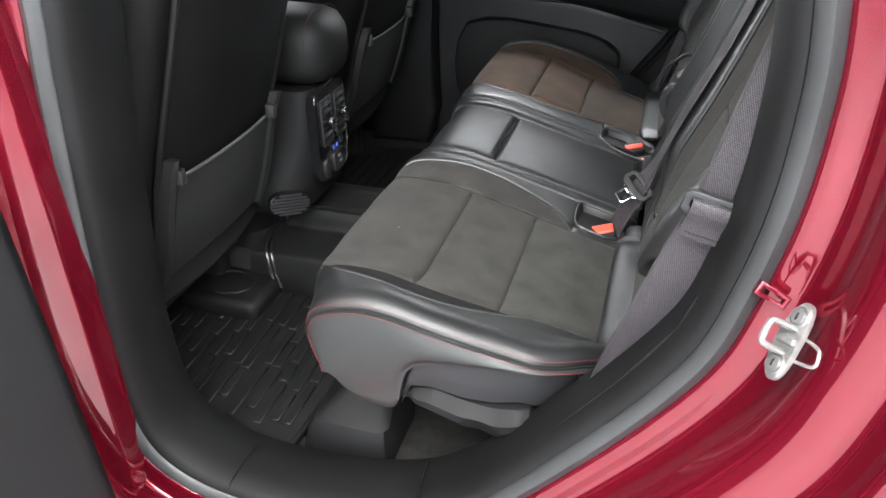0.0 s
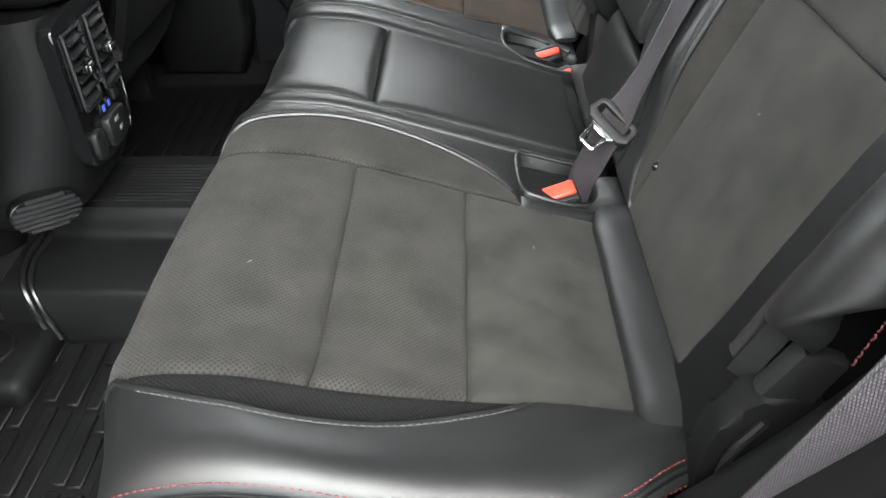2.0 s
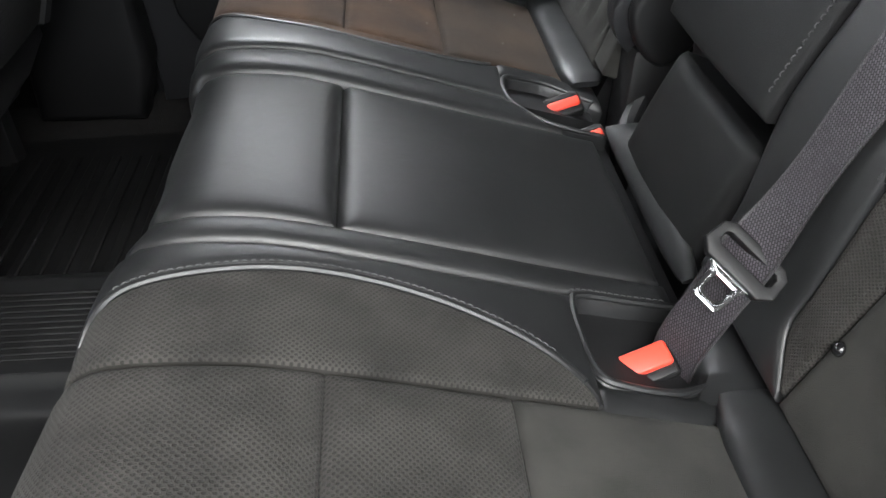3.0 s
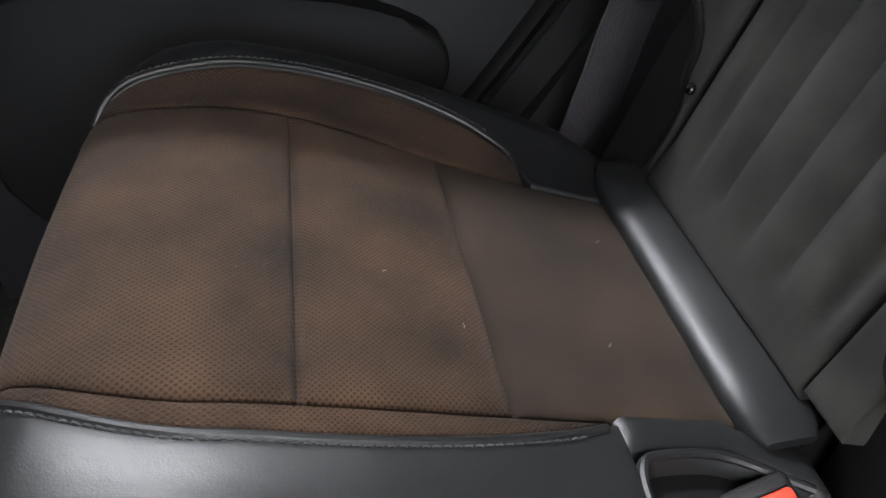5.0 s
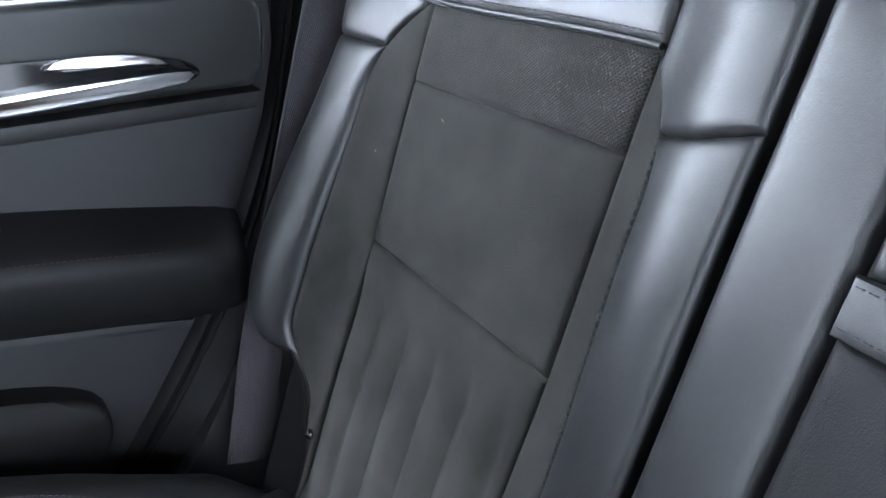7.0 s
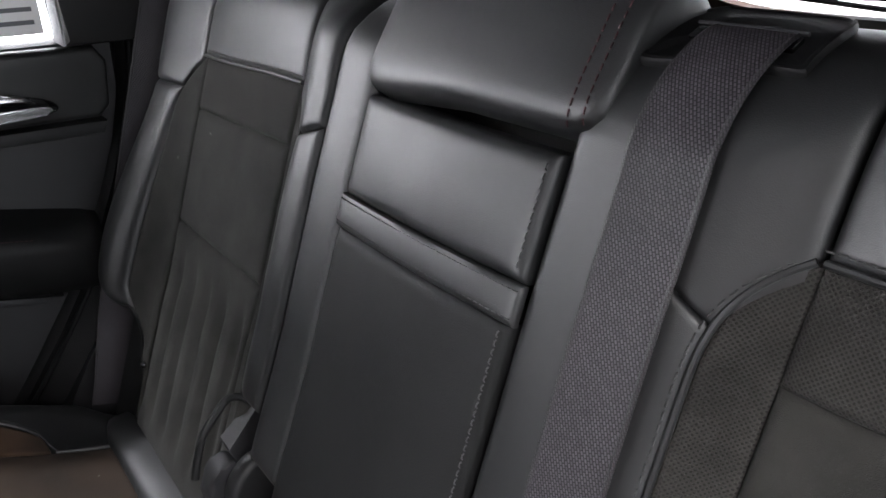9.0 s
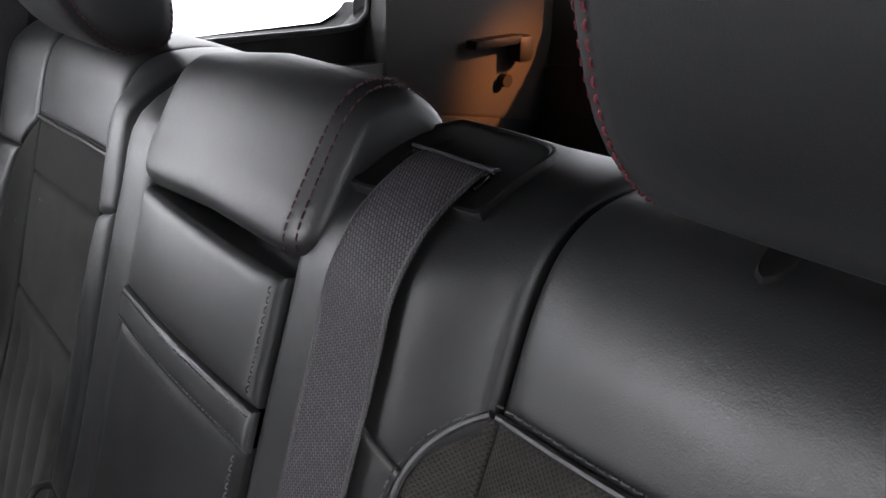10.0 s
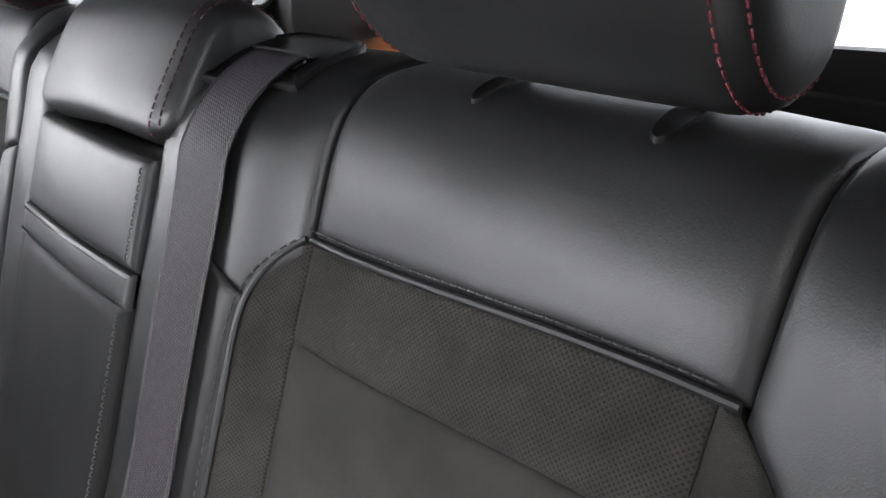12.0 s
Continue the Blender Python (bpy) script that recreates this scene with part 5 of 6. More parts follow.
# ---- front seats seen from behind ----
def front_seat(mid_y, label):
    f = thing("front_seat", (-0.6, mid_y, 0.44), label, "car seat", "front seats")
    prof = spline([(-0.545, 0.655), (-0.512, 0.70), (-0.475, 0.80), (-0.452, 0.89), (-0.405, 1.03), (-0.345, 1.22), (-0.31, 1.34)], 6)
    rings = []
    for p in prof:
        half = 0.245 - 0.02 * ease((p[1] - 1.05) / 0.3)
        ring = []
        for k in range(25):
            a = -1 + 2 * k / 24
            edge = max(0.0, (abs(a) - 0.80) / 0.20)
            ring.append(Vector((p[0] - 0.10 * edge ** 2.2 - 0.006 * (1 - a * a) * -1, mid_y + half * (a * 0.97 + 0.03 * a), p[1])))
        ring += [Vector((p[0] - 0.20, mid_y + half * 0.95, p[1])), Vector((p[0] - 0.20, mid_y - half * 0.95, p[1]))]
        rings.append(ring)
    part("backrest", loft(rings), SEAT_SHELL, f, "black vinyl back of the front seat", sharp=50)
    # hard panel with net pocket
    def face(y, z):
        i = int(np.argmin([abs(q[1] - z) for q in prof]))
        return prof[i][0]
    pr = []
    for z in (0.70, 0.75, 0.80, 0.86, 0.92, 0.98, 1.04, 1.10, 1.16, 1.22):
        xx = float(np.interp(z, [q[1] for q in prof], [q[0] for q in prof]))
        wd = 0.175 - 0.012 * ease((z - 1.0) / 0.2)
        pr.append([Vector((xx + 0.012, mid_y - wd, z)), Vector((xx + 0.020, mid_y - wd + 0.015, z)), Vector((xx + 0.022, mid_y, z)), Vector((xx + 0.020, mid_y + wd - 0.015, z)), Vector((xx + 0.012, mid_y + wd, z)), Vector((xx - 0.01, mid_y + wd, z)), Vector((xx - 0.01, mid_y - wd, z))])
    part("back_panel", loft(pr), SEAT_SHELL, f, "black hard panel on the seat back", sharp=50)
    rim_pts = [Vector((float(np.interp(z, [q[1] for q in prof], [q[0] for q in prof])) + 0.013, mid_y + sgn * (0.180 - 0.012 * ease((z - 1.0) / 0.2)), z)) for sgn, zs in ((-1, (1.21, 1.1, 1.0, 0.9, 0.8, 0.71)), (1, (0.71, 0.8, 0.9, 1.0, 1.1, 1.21))) for z in zs]
    part("panel_rim", tube(rim_pts, 0.006, 8), MATT, f, "raised rim of the hard panel")
    net = []
    for z in (0.705, 0.74, 0.78, 0.82, 0.86, 0.905):
        sag = 0.012 * (z - 0.70) / 0.2
        xx = float(np.interp(z, [q[1] for q in prof], [q[0] for q in prof])) + 0.024
        net.append([Vector((xx + 0.004 + 0.006 * (1 - (2 * k / 12 - 1) ** 2), mid_y - 0.16 + 0.32 * k / 12, z - (sag * 0.35) * (1 - (2 * k / 12 - 1) ** 2))) for k in range(13)])
    back_net = [[p + Vector((-0.003, 0, 0)) for p in reversed(r)] for r in net]
    part("net_pocket", loft([a + b for a, b in zip(net, back_net)]), NET, f, "black net map pocket")
    part("net_edge", tube(net[-1], 0.0032, 8), THREAD_GREY, f, "elastic edge of the net")
    for dy in (-0.168, 0.168):
        bar = part("pocket_frame", loft([[Vector((float(np.interp(z, [q[1] for q in prof], [q[0] for q in prof])) + dx, mid_y + dy + ddy * (0.6 if z > 0.93 else 1.0), z)) for dx, ddy in ((0.012, -0.013), (0.036, -0.010), (0.041, 0.0), (0.036, 0.010), (0.012, 0.013))] for z in (0.70, 0.74, 0.80, 0.86, 0.91, 0.935, 0.948)]), PLASTIC, f, "upright plastic frame of the pocket", sharp=35)
        part("clip", box((-0.418, mid_y + dy - 0.012 - 0.016 * (1 if dy > 0 else -1), 0.900), (-0.398, mid_y + dy + 0.004 - 0.016 * (1 if dy > 0 else -1), 0.928), 0.004), PLASTIC_GREY, bar, "grey plastic clip")
    part("lower_edge", loft([[Vector((x + dx, y, z + dz)) for dx, dz in ((-0.03, 0.045), (0.004, 0.048), (0.010, 0.040), (0.016, -0.020), (0.010, -0.028), (-0.03, -0.026))] for x, y, z in ((-0.535, mid_y - 0.235, 0.672), (-0.518, mid_y - 0.12, 0.662), (-0.512, mid_y, 0.660), (-0.518, mid_y + 0.12, 0.662), (-0.535, mid_y + 0.235, 0.672))]), PLASTIC, f, "flat plastic lower edge of the seat back")
    part("seat_base", box((-1.05, mid_y - 0.22, 0.56), (-0.56, mid_y + 0.22, 0.70), 0.03), LEATHER_SIDE, f, "black seat cushion")
    for dy in (-0.18, 0.18):
        part("seat_rail", box((-1.05, mid_y + dy - 0.02, 0.436), (-0.60, mid_y + dy + 0.02, 0.57), 0.006), PLASTIC, f, "black seat rail")
    return f


front_seat(-0.405, "black front seat with a net map pocket on its back")
front_seat(0.405, "black front seat on the far side with a net map pocket")

# ---- rear of the centre console ----
con = thing("centre_console", (-0.55, 0.0, 0.5), "dark plastic centre console with rear air vents and sockets", "console")
CY = -0.036
rings = []
for z, half, xr in ((0.50, 0.095, -0.56), (0.618, 0.105, -0.53), (0.628, 0.138, -0.432), (0.638, 0.149, -0.416), (0.66, 0.155, -0.41), (0.70, 0.140, -0.402), (0.75, 0.112, -0.394), (0.80, 0.096, -0.388), (0.86, 0.088, -0.386), (0.905, 0.084, -0.392)):
    ring = []
    for k in range(25):
        a = -1 + 2 * k / 24
        ring.append(Vector((xr - (0.45 * half) * abs(a) ** 4, CY - 0.012 * ease((z - 0.70) / 0.08) + half * a * (1 - 0.04 * abs(a) ** 6), z)))
    ring += [Vector((-0.95, CY + half * 0.95, z)), Vector((-0.95, CY - half * 0.95, z))]
    rings.append(ring)
part("body", loft(rings), MATT, con, "dark console body", sharp=50)
rings = []
for x, k in ((-0.352, 0.15), (-0.356, 0.45), (-0.366, 0.70), (-0.382, 0.88), (-0.41, 0.97), (-0.46, 1.0), (-0.70, 1.0), (-0.92, 1.0)):
    rings.append([Vector((x, CY + 0.094 * k * math.copysign(abs(math.cos(a)) ** 0.75, math.cos(a)), 0.982 + 0.080 * k * math.copysign(abs(math.sin(a)) ** 0.75, math.sin(a)))) for a in [6.28319 * q / 28 for q in range(28)]])
lid = part("armrest_lid", loft(rings), BACK_VINYL, con, "padded leather armrest lid", sharp=80)
pts = [Vector((-0.392, CY + 0.0925 * math.copysign(abs(math.cos(a)) ** 0.75, math.cos(a)), 0.982 + 0.0795 * math.copysign(abs(math.sin(a)) ** 0.75, math.sin(a)))) for a in [3.14159 * q / 30 for q in range(31)]]
part("stitching", stitches(pts, [Vector((0, p.y - CY, p.z - 0.982)).normalized() for p in pts], 0.005, 0.003, 0.0007, 0.0002), DARK_THREAD, lid, "dark red stitching across the lid")
VY = -0.058
part("vent_plate", slab([(VY + y, z) for y, z in spline([(-0.060, 0.700), (-0.069, 0.74), (-0.069, 0.86), (-0.060, 0.898), (0.0, 0.906), (0.060, 0.898), (0.069, 0.86), (0.069, 0.74), (0.060, 0.70), (0.0, 0.692)], 3, True)], "x", -0.402, -0.381, 0.004), GLOSS, con, "gloss black vent panel")
for y0 in (VY - 0.058, VY + 0.010):
    vent = part("air_vent", box((-0.383, y0, 0.782), (-0.3795, y0 + 0.048, 0.882), 0.002), MATT, con, "upright air vent")
    for k in range(6):
        part("slat", turned(box((-0.006, 0.003, -0.0018), (0.006, 0.045, 0.0018), 0.001), pose(-0.374, y0, 0.7905 + k * 0.0165, 0, 28, 0)), MATT, vent)
    part("frame", tube(spline([(-0.374, y0, 0.788), (-0.374, y0, 0.878), (-0.374, y0 + 0.006, 0.884), (-0.374, y0 + 0.042, 0.884), (-0.374, y0 + 0.048, 0.878), (-0.374, y0 + 0.048, 0.788), (-0.374, y0 + 0.042, 0.782), (-0.374, y0 + 0.006, 0.782), (-0.374, y0, 0.788)], 3), 0.0024, 6), PLASTIC_GREY, vent, "satin vent frame")
    knob = part("knob", box((-0.374, y0 + 0.013, 0.828), (-0.360, y0 + 0.035, 0.842), 0.004, segments=3), GLOSS, vent, "black vent knob")
    part("wheel", tube([(-0.370, y0 + 0.0535 + 0.004 * math.sin(q), 0.80 + 0.07 * k) for k, q in ((0.0, 0), (0.12, 1.57), (0.24, 3.14))], 0.0035, 8), PLASTIC_GREY, con, "ribbed thumb wheel")
    part("knob_face", box((-0.3615, y0 + 0.0145, 0.8295), (-0.3575, y0 + 0.0335, 0.8405), 0.0016), CHROME, vent, "chrome face of the knob")
part("socket", slab(spline([(VY - 0.020, 0.714), (VY - 0.020, 0.742), (VY - 0.012, 0.751), (VY + 0.030, 0.751), (VY + 0.036, 0.742), (VY + 0.036, 0.716), (VY + 0.028, 0.708), (VY - 0.012, 0.707)], 3, True), "x", -0.384, -0.370, 0.004), PLASTIC, con, "covered power socket")
part("socket", slab(spline([(VY - 0.058, 0.712), (VY - 0.058, 0.742), (VY - 0.050, 0.748), (VY - 0.034, 0.746), (VY - 0.030, 0.738), (VY - 0.032, 0.712), (VY - 0.042, 0.705)], 3, True), "x", -0.384, -0.374, 0.003), PLASTIC, con, "covered power socket")
for dy, dz, w0 in ((-0.002, 0.738, 0.012), (0.006, 0.722, 0.010)):
    part("mark", box((-0.3705, VY + dy, dz), (-0.3692, VY + dy + w0, dz + 0.006), 0.0004), INK, con, "grey printed mark")
for dy in (-0.016, 0.002):
    port = part("usb_port", box((-0.383, VY + dy, 0.756), (-0.3765, VY + dy + 0.013, 0.771), 0.0015), GLOSS, con, "lit port")
    part("port_light", box((-0.377, VY + dy + 0.003, 0.759), (-0.3758, VY + dy + 0.010, 0.768), 0.0003), PORT_BLUE, port, "blue lit tongue of the port")
part("button", box((-0.383, VY + 0.028, 0.757), (-0.376, VY + 0.044, 0.774), 0.002), PLASTIC, con, "blank cover beside the ports")
part("panel_trim", tube(spline([(-0.382, VY - 0.058, 0.898), (-0.381, VY + 0.0, 0.907), (-0.381, VY + 0.062, 0.897), (-0.380, VY + 0.071, 0.86), (-0.380, VY + 0.071, 0.74), (-0.381, VY + 0.060, 0.699)], 6), 0.0014, 6), CHROME, con, "thin chrome edge of the vent panel")
gm = frame_of((-0.444, -0.172, 0.668), (0.74, 0.66, 0.0), (0.12, 0.10, 1.0))
part("grille_well", turned(slab(spline([(-0.046, -0.004), (-0.034, -0.024), (0.0, -0.030), (0.034, -0.024), (0.046, 0.0), (0.036, 0.020), (0.0, 0.024), (-0.036, 0.016)], 4, True), "z", -0.012, 0.006, 0.002), gm), GLOSS, con, "oval lower air grille")
for k in range(7):
    hw = 0.044 * math.sqrt(max(0.05, 1 - ((k - 3) / 3.6) ** 2))
    part("grille_slat", turned(box((-hw, -0.0016, 0.004), (hw, 0.0016, 0.011), 0.0008), gm @ pose(0, -0.023 + k * 0.0075, 0, 20, 0, 4)), PLASTIC_GREY, con)

# ---- far side of the cabin ----
def wall_far():
    w = thing("wall_right", (0.0, 0.82, 0.4), "dark plastic inner side of the car on the far side", "side trim", "", "structure")
    part("lower", slab([(-1.5, 0.42), (-0.50, 0.42), (-0.42, 0.45), (-0.42, 1.22), (-1.5, 1.22)], "y", 0.80, 0.85, 0.004), MATT, w)
    part("pillar", slab([(-0.62, 0.44), (-0.42, 0.44), (-0.385, 0.56), (-0.40, 0.80), (-0.37, 1.22), (-0.33, 1.66), (-0.52, 1.66)], "y", 0.72, 0.80, 0.02, 4), MATT, w, "black pillar trim between the far doors")
    return w


wall_far()
far_door = thing("side_door", (0.0, 0.80, 0.45), "closed far rear door with a padded dark inner panel", "car door")
part("door_card", slab([(-0.40, 0.44), (0.02, 0.46), (0.12, 0.60), (0.20, 0.70), (0.305, 0.85), (0.378, 0.993), (0.415, 1.08), (0.437, 1.16), (0.45, 1.235), (-0.40, 1.235)], "y", 0.80, 0.86, 0.01), DOOR_PLASTIC, far_door, "dark grey lower door panel")
part("upper_pad", slab([(-0.38, 1.134), (0.40, 1.122), (0.418, 1.14), (0.425, 1.205), (0.41, 1.228), (-0.38, 1.24)], "y", 0.775, 0.81, 0.010, 3), LEATHER_SIDE, far_door, "soft upper door pad")
part("trim_strip", slab([(-0.38, 1.112), (0.40, 1.100), (0.408, 1.119), (-0.38, 1.131)], "y", 0.768, 0.81, 0.004), PLASTIC, far_door, "black strip under the pad")
rings = []
for k in range(31):
    x = -0.37 + 0.738 * k / 30
    end = math.sqrt(max(0.0, 1 - max(0.0, (x - 0.30) / 0.069) ** 2))
    top, ridge, low = 1.052 - 0.14 * ease((x + 0.1) / 0.9), 1.006 - 0.10 * ease((x + 0.05) / 0.75), 0.925 - 0.085 * ease((x + 0.15) / 0.6)
    ring = [(0.806, top), (0.790, top - 0.006), (0.765, ridge + 0.016), (0.744, ridge + 0.006), (0.733, ridge - 0.006), (0.731, ridge - 0.022), (0.742, low + 0.035), (0.760, low + 0.010), (0.785, low), (0.806, low)]
    rings.append([Vector((x, 0.806 - (0.806 - y) * (0.12 + 0.88 * end), z)) for y, z in ring])
part("armrest", loft(rings), BACK_VINYL, far_door, "padded leather armrest", sharp=70)
pts = [r[3].lerp(r[4], 0.5) for r in rings[:-4]]
part("stitching", stitches(pts, [Vector((0, -0.7, 0.7))] * len(pts), 0.004, 0.0022, 0.0006), DARK_THREAD, far_door, "dark red stitching along the armrest")
part("card_edge", slab([(-0.38, 0.928), (0.06, 0.904), (0.20, 0.868), (0.292, 0.846), (0.286, 0.836), (0.19, 0.858), (0.05, 0.893), (-0.38, 0.917)], "y", 0.786, 0.806, 0.003), PLASTIC_GREY, far_door, "raised edge of the lower door panel")
part("door_pocket", slab(spline([(-0.30, 0.58), (0.02, 0.60), (0.12, 0.66), (0.172, 0.735), (0.145, 0.795), (0.0, 0.835), (-0.30, 0.835)], 4, True), "y", 0.765, 0.81, 0.008, 3), MATT, far_door, "black door pocket")
handle = part("handle_recess", slab(spline([(0.06, 1.135), (0.30, 1.138), (0.345, 1.148), (0.31, 1.168), (0.20, 1.180), (0.06, 1.178)], 4, True), "y", 0.766, 0.79, 0.006), GLOSS, far_door, "door handle recess")
part("handle", slab(spline([(0.08, 1.138), (0.30, 1.142), (0.34, 1.151), (0.29, 1.156), (0.08, 1.152)], 4, True), "y", 0.752, 0.77, 0.005), CHROME, handle, "chrome door handle")
part("handle", slab(spline([(0.20, 1.170), (0.29, 1.166), (0.315, 1.159), (0.29, 1.175), (0.22, 1.180)], 4, True), "y", 0.760, 0.77, 0.003), CHROME, handle, "chrome handle accent")
part("window_frame", slab([(0.365, 1.235), (0.50, 1.235), (0.52, 1.36), (0.47, 1.66), (0.30, 1.66), (0.37, 1.40)], "y", 0.74, 0.82, 0.008), PLASTIC, far_door, "black window frame")
left_edge = spline([(0.03, 0.47), (0.12, 0.602), (0.20, 0.702), (0.305, 0.852), (0.378, 0.993), (0.416, 1.08), (0.438, 1.16), (0.452, 1.24), (0.46, 1.38)], 5)
right_edge = spline([(0.10, 0.45), (0.175, 0.565), (0.250, 0.662), (0.349, 0.802), (0.410, 0.93), (0.447, 1.05), (0.472, 1.15), (0.490, 1.24), (0.50, 1.38)], 5)
rings = [[Vector((a[0], 0.799, a[1])), Vector((a[0] + 0.2 * (b[0] - a[0]), 0.790, a[1] + 0.2 * (b[1] - a[1]))), Vector((a[0] + 0.45 * (b[0] - a[0]), 0.800, a[1] + 0.45 * (b[1] - a[1]))), Vector((b[0], 0.776, b[1])), Vector((b[0], 0.83, b[1])), Vector((a[0], 0.83, a[1]))] for a, b in zip(left_edge, right_edge)]
part("door_seal", loft(rings), MATT, far_door, "wide black rubber door seal", sharp=60)
part("seal_bead", tube([(a[0] + 0.42 * (b[0] - a[0]), 0.796, a[1] + 0.42 * (b[1] - a[1])) for a, b in zip(left_edge, right_edge)], 0.0045, 8), MATT, far_door, "rubber bead of the door seal")
# window with a sticker
w1 = tagged(part("window_1", slab([(-0.36, 1.235), (0.40, 1.235), (0.40, 1.40), (0.34, 1.63), (-0.33, 1.63)], "y", 0.815, 0.818, 0.0), DOOR_GLASS, None), "clear far door window", "window", "", "structure")
w1.visible_shadow = False
sticker = thing("window_sticker", (0.33, 0.806, 1.262), "white printed sticker at the foot of the far door window", "sticker")
part("sheet", slab([(0.20, 1.248), (0.355, 1.248), (0.355, 1.40), (0.20, 1.40)], "y", 0.808, 0.811, 0.0), PAPER, sticker)
for k in range(6):
    part("print_line", slab([(0.30 - 0.01 * (k % 3), 1.262 + k * 0.018), (0.345, 1.262 + k * 0.018), (0.345, 1.268 + k * 0.018), (0.30 - 0.01 * (k % 3), 1.268 + k * 0.018)], "y", 0.8060, 0.8075, 0.0), INK, sticker)
# seat side filler and wheel arch behind the far door
lone("trim_far_arch", slab([(0.10, 0.44), (0.180, 0.565), (0.253, 0.662), (0.352, 0.802), (0.412, 0.93), (0.449, 1.05), (0.474, 1.15), (0.492, 1.24), (0.50, 1.40), (0.44, 1.66), (0.66, 1.66), (0.66, 1.36), (0.70, 1.22), (0.74, 1.20), (0.74, 0.44)], "y", 0.752, 0.80, 0.010), PLASTIC_GREY, "black trim behind the far door", "side trim", "structure")

# ---- luggage space ----
lone("trim_luggage_far", slab([(0.72, 0.44), (1.60, 0.44), (1.60, 1.19), (1.12, 1.20), (0.74, 1.20)], "y", 0.70, 0.86, 0.02), PLASTIC, "black luggage space side trim", "side trim", "structure")
lone("trim_quarter_rail", slab([(0.55, 1.19), (1.10, 1.19), (1.20, 1.20), (1.19, 1.30), (1.155, 1.300), (1.135, 1.272), (1.10, 1.258), (0.80, 1.262), (0.55, 1.266)], "y", 0.765, 0.86, 0.006), MATT, "black trim under the quarter window", "window trim", "structure")
lone("trim_rear_pillar", slab([(1.115, 1.10), (1.60, 1.00), (1.68, 1.30), (1.60, 1.66), (1.08, 1.66), (1.14, 1.56), (1.165, 1.36)], "y", 0.695, 0.80, 0.02, 3), PILLAR, "plastic rear pillar trim lit warm", "pillar trim", "structure")
hook = thing("cargo_hook", (1.460, 0.68, 1.22), "black folding hook on the rear pillar trim", "hook")
part("arm", box((1.340, 0.655, 1.205), (1.480, 0.690, 1.225), 0.006), MATT, hook)
part("bend", box((1.465, 0.650, 1.165), (1.510, 0.694, 1.222), 0.010), MATT, hook)
part("stud", tube([(1.455, 0.70, 1.125), (1.455, 0.675, 1.125)], 0.015, 12), MATT, hook, "round black stud")
w2 = tagged(part("window_2", slab([(0.62, 1.255), (1.10, 1.255), (1.15, 1.29), (1.15, 1.44), (1.05, 1.60), (0.62, 1.62)], "y", 0.80, 0.803, 0.0), PRIVACY_GLASS, None), "tinted far quarter window", "window", "", "structure")
w2.visible_shadow = False
lone("trim_quarter_seal", tube(spline([(0.60, 0.764, 1.268), (0.90, 0.764, 1.264), (1.09, 0.764, 1.262), (1.135, 0.764, 1.276), (1.152, 0.764, 1.31), (1.15, 0.764, 1.44), (1.06, 0.764, 1.60)], 6), 0.006, 8), SEAL, "black rubber edge of the quarter window", "window seal", "structure")
gate = thing("tailgate", (1.68, 0.0, 0.9), "tailgate with a rear window and dark inner trim", "tailgate")
part("lower", slab([(-0.74, 0.50), (0.74, 0.50), (0.74, 1.13), (0.66, 1.15), (-0.66, 1.15), (-0.74, 1.13)], "x", 1.59, 1.72, 0.02), PLASTIC, gate, "black lower tailgate trim")
ring_out = spline([(-0.75, 1.22), (-0.70, 1.66), (0.0, 1.69), (0.70, 1.66), (0.75, 1.22), (0.70, 1.15), (0.62, 1.12), (0.45, 1.115), (0.10, 1.115), (-0.25, 1.12), (-0.62, 1.13)], 6, True)
ring_in = spline([(-0.61, 1.31), (-0.575, 1.60), (0.0, 1.62), (0.575, 1.60), (0.62, 1.30), (0.600, 1.252), (0.555, 1.222), (0.42, 1.206), (0.10, 1.210), (-0.25, 1.224), (-0.53, 1.236)], 6, True)
bm = bmesh.new()
loops = [[bm.verts.new((x, p[0], p[1])) for p in ring] for ring, x in ((ring_out, 1.60), (ring_in, 1.63), (ring_in, 1.68), (ring_out, 1.72))]
for a, b in zip(loops, loops[1:] + loops[:1]):
    for k in range(len(a)):
        l = (k + 1) % len(a)
        bm.faces.new((a[k], a[l], b[l], b[k]))
part("window_trim", bm, PILLAR, gate, "grey trim round the rear window")
w3 = part("window_pane", slab(ring_in, "x", 1.672, 1.675, 0.0), PRIVACY_GLASS, gate, "tinted rear window")
w3.visible_shadow = False
part("wiper", tube([(1.70, 0.0, 1.215), (1.70, 0.20, 1.218), (1.70, 0.42, 1.228)], 0.006, 6), PLASTIC, gate, "black rear wiper")
part("wiper", tube([(1.71, 0.42, 1.226), (1.71, 0.25, 1.236), (1.71, 0.05, 1.236)], 0.004, 6), PLASTIC, gate, "black wiper arm")
lone("trim_luggage_near", slab([(0.72, 0.44), (1.64, 0.44), (1.64, 1.26), (0.74, 1.28)], "y", -0.80, -0.74, 0.02), PLASTIC, "black luggage space side trim", "side trim", "structure")
lone("trim_rear_pillar_near", slab([(1.15, 1.26), (1.64, 1.26), (1.64, 1.66), (1.08, 1.66)], "y", -0.80, -0.72, 0.02), PILLAR, "grey rear pillar trim", "pillar trim", "structure")
lone("wall_front", slab([(-0.74, 0.40), (0.80, 0.40), (0.80, 1.12), (-0.74, 1.12)], "x", -1.52, -1.45, 0.02), PLASTIC, "black dashboard and bulkhead", "dashboard", "structure")
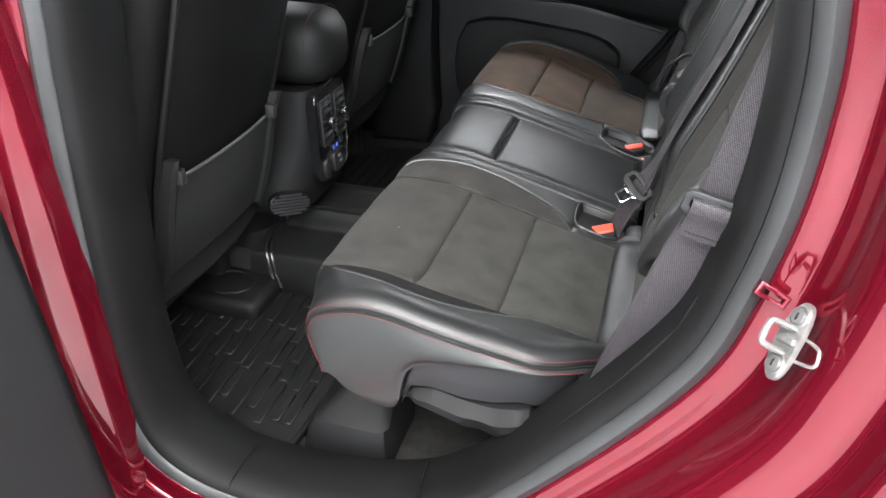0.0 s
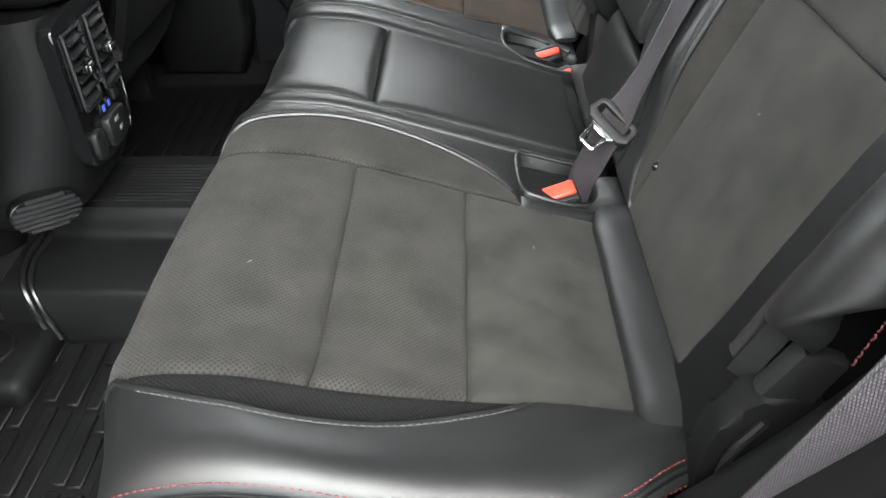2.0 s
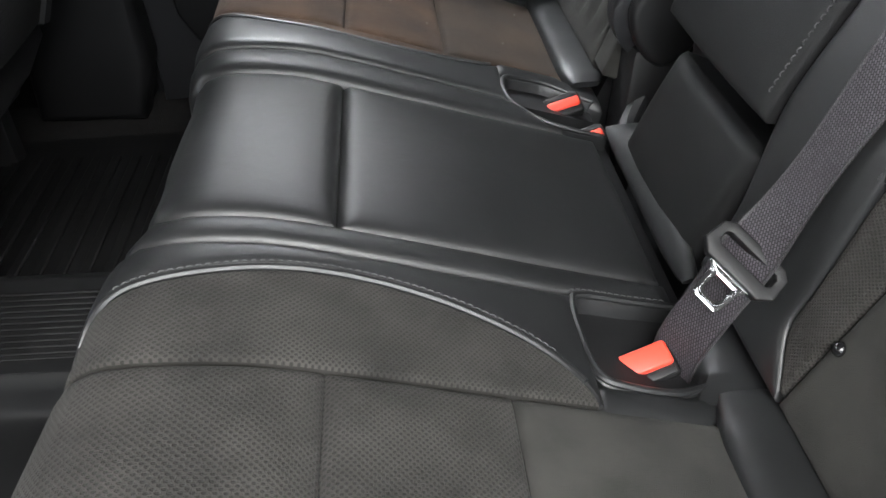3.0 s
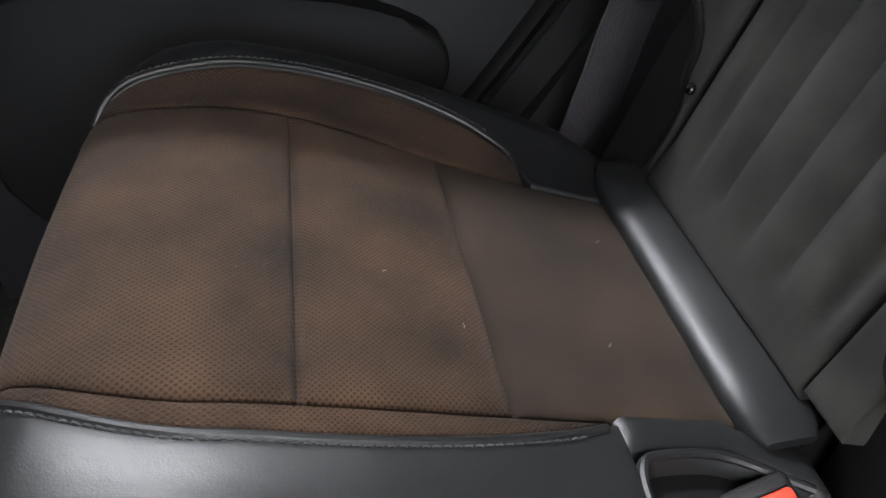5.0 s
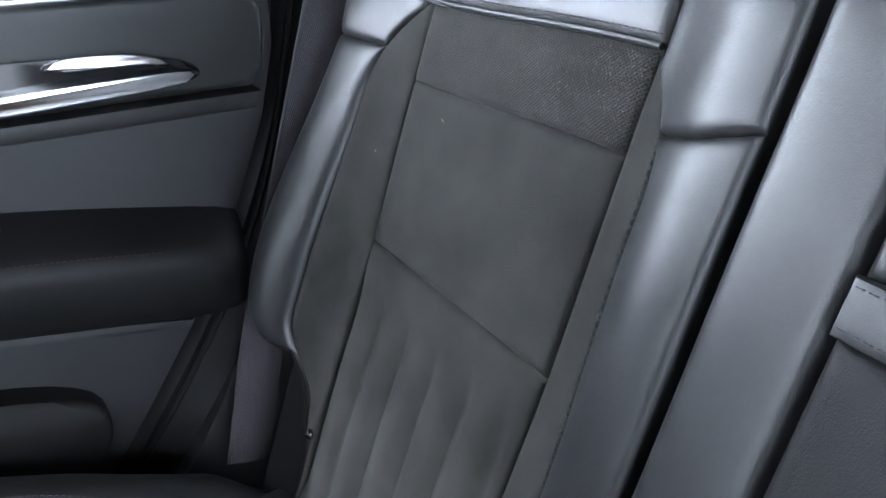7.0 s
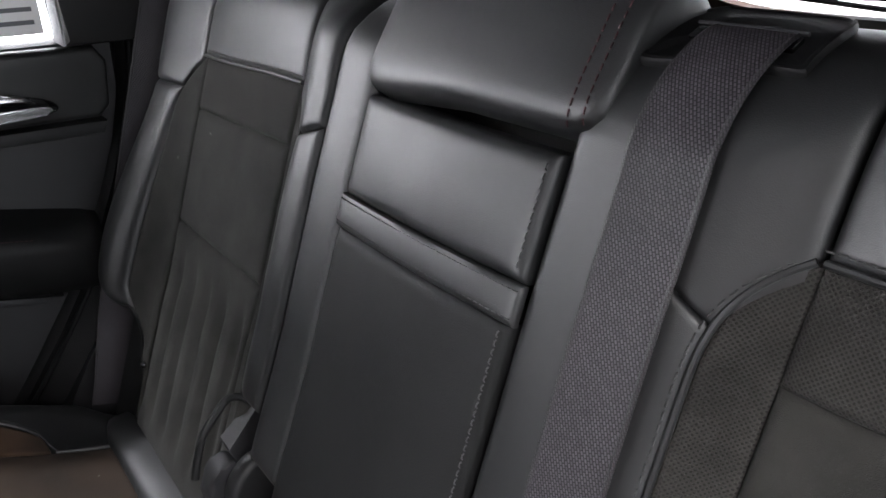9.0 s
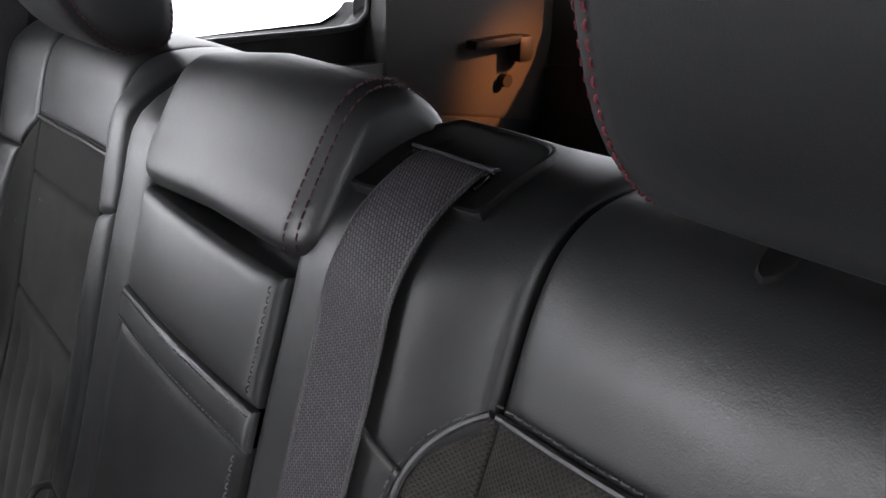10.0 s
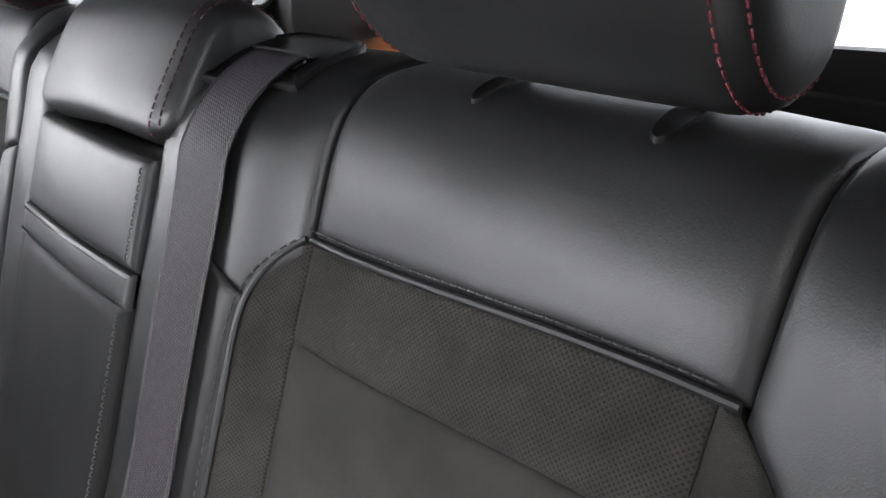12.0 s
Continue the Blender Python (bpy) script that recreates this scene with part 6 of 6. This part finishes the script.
lone("ground", slab([(-30, -30), (30, -30), (30, 30), (-30, 30)], "z", -0.05, 0.0, 0.0), CONCRETE, "smooth light grey hall floor", "floor", "structure")
lone("trim_far_backing", slab([(-1.5, 0.38), (1.62, 0.38), (1.62, 1.23), (-1.5, 1.23)], "y", 0.852, 0.8585, 0.0), PLASTIC, "black inner skin of the far side", "side trim", "structure")

# plastic hinge cover between the two seats
hinge = thing("hinge_cover", (0.34, 0.19, 0.70), "dark grey plastic seat hinge cover between the rear seats", "hinge cover")
face = [Vector(p) for p in ((0.331, 0.225, 0.899), (0.357, 0.2345, 0.910), (0.366, 0.2365, 0.9145), (0.371, 0.232, 0.918), (0.3725, 0.213, 0.926), (0.334, 0.210, 0.8885))]
centre_of = sum(face, Vector()) / len(face)
rings = [[centre_of + (p - centre_of) * k + d for p in face] for k, d in ((0.94, Vector((0, 0, 0.0006))), (1.0, Vector((0.0006, 0, -0.0012))), (1.0, Vector((0.012, 0.002, -0.030))), (0.9, Vector((0.022, 0.004, -0.065))))]
part("arm", loft(rings), DOOR_PLASTIC, hinge, "flat grey plastic hinge arm", sharp=30)
part("cap", slab(spline([(0.306, 0.850), (0.316, 0.868), (0.332, 0.878), (0.346, 0.866), (0.352, 0.842), (0.346, 0.810), (0.336, 0.785), (0.318, 0.80), (0.306, 0.826)], 3, True), "y", 0.206, 0.234, 0.006, 3), DOOR_PLASTIC, hinge, "flat-faced black hinge cap")
part("rear_cap", pebble([(0.318, 0.842), (0.326, 0.868), (0.346, 0.886), (0.368, 0.886), (0.386, 0.868), (0.398, 0.832), (0.392, 0.796), (0.360, 0.780), (0.330, 0.806)], 0.180, 0.204, 0.80), PLASTIC, hinge, "rounded black hinge end")
part("side_cover", pebble([(0.382, 0.880), (0.388, 0.902), (0.396, 0.910), (0.412, 0.886), (0.424, 0.858), (0.416, 0.812), (0.404, 0.792), (0.396, 0.83)], 0.178, 0.206), PLASTIC_GREY, hinge, "grey plastic hinge cover end")
part("shroud", tube(spline([(0.297, 0.217, 0.868), (0.305, 0.219, 0.894), (0.314, 0.220, 0.9145), (0.331, 0.224, 0.930), (0.3465, 0.227, 0.940), (0.357, 0.220, 0.943), (0.368, 0.206, 0.939), (0.382, 0.192, 0.936)], 6), 0.0046, 8), BACK_VINYL, hinge, "rolled leather edge over the hinge")
part("base", box((0.33, 0.188, 0.60), (0.40, 0.255, 0.80), 0.01), PLASTIC, hinge)
part("anchor", tube(spline([(0.322, 0.150, 0.700), (0.332, 0.175, 0.712), (0.350, 0.196, 0.735), (0.352, 0.20, 0.76)], 6), 0.011, 8), PLASTIC_GREY, hinge, "curved plastic belt anchor")

# hinge parts low beside the near backrest
near_hinge = thing("hinge_cover", (0.33, -0.64, 0.70), "black plastic seat hinge cover beside the near seat", "hinge cover")
part("plate", slab(spline([(0.300, 0.70), (0.293, 0.76), (0.298, 0.81), (0.316, 0.835), (0.345, 0.845), (0.375, 0.82), (0.385, 0.76), (0.375, 0.70)], 4, True), "y", -0.640, -0.612, 0.008, 3), MATT, near_hinge)
part("arm", slab([(0.318, 0.842), (0.338, 0.885), (0.372, 0.872), (0.356, 0.825)], "y", -0.638, -0.618, 0.006), PLASTIC, near_hinge, "dark grey hinge arm")
part("guide_edge", tube(spline([(0.345, -0.642, 0.70), (0.312, -0.645, 0.735), (0.308, -0.645, 0.785), (0.325, -0.644, 0.825)], 6), 0.004, 8), PLASTIC, near_hinge, "curved edge of the cover")

# specks of lint on the seats
lint = bmesh.new()
rnd = random.Random(11)
for surface, spots in ((cushion, ((-0.47, cs(-0.06)), (-0.36, cs(0.19)), (0.335, cs(0.10)), (0.38, cs(0.055)), (0.33, cs(0.20)), (0.45, cs(0.235)))), (back, ((-0.40, bs(0.93)), (-0.49, bs(1.10)), (0.55, bs(1.11)), (0.46, bs(1.16))))):
    for y, s in spots:
        (a,), (n,) = on(surface, [(y, s)], 0.0062)
        d = n.cross(Vector((rnd.uniform(-1, 1), rnd.uniform(-1, 1), 0.3))).normalized() * rnd.uniform(0.0012, 0.0026)
        tube([a - d, a + n * 0.0003, a + d], 0.00028, 4, lint)
lone("lint", lint, LINT, "tiny pale specks of lint on the suede", "lint", "stuff")

# bright hall beyond the door and the windows
lone("backdrop_near", slab([(-14, 0.0), (14, 0.0), (14, 9), (-14, 9)], "y", -12.1, -12.0, 0.0), HALL_NEAR, "plain pale hall wall behind the open door", "backdrop", "structure")
lone("backdrop_far", slab([(-14, 0.0), (14, 0.0), (14, 16), (-14, 16)], "y", 8.0, 8.1, 0.0), DAYLIGHT, "plain white daylight beyond the far windows", "backdrop", "structure")
lone("backdrop_rear", slab([(-9, 0.0), (8, 0.0), (8, 6), (-9, 6)], "x", 9.0, 9.1, 0.0), HALL_REAR, "plain white daylight beyond the rear window", "backdrop", "structure")
lone("backdrop_front", slab([(-1, 0.0), (8, 0.0), (8, 6), (-1, 6)], "x", -12.1, -12.0, 0.0), HALL_FRONT, "plain white daylight beyond the windscreen", "backdrop", "structure")
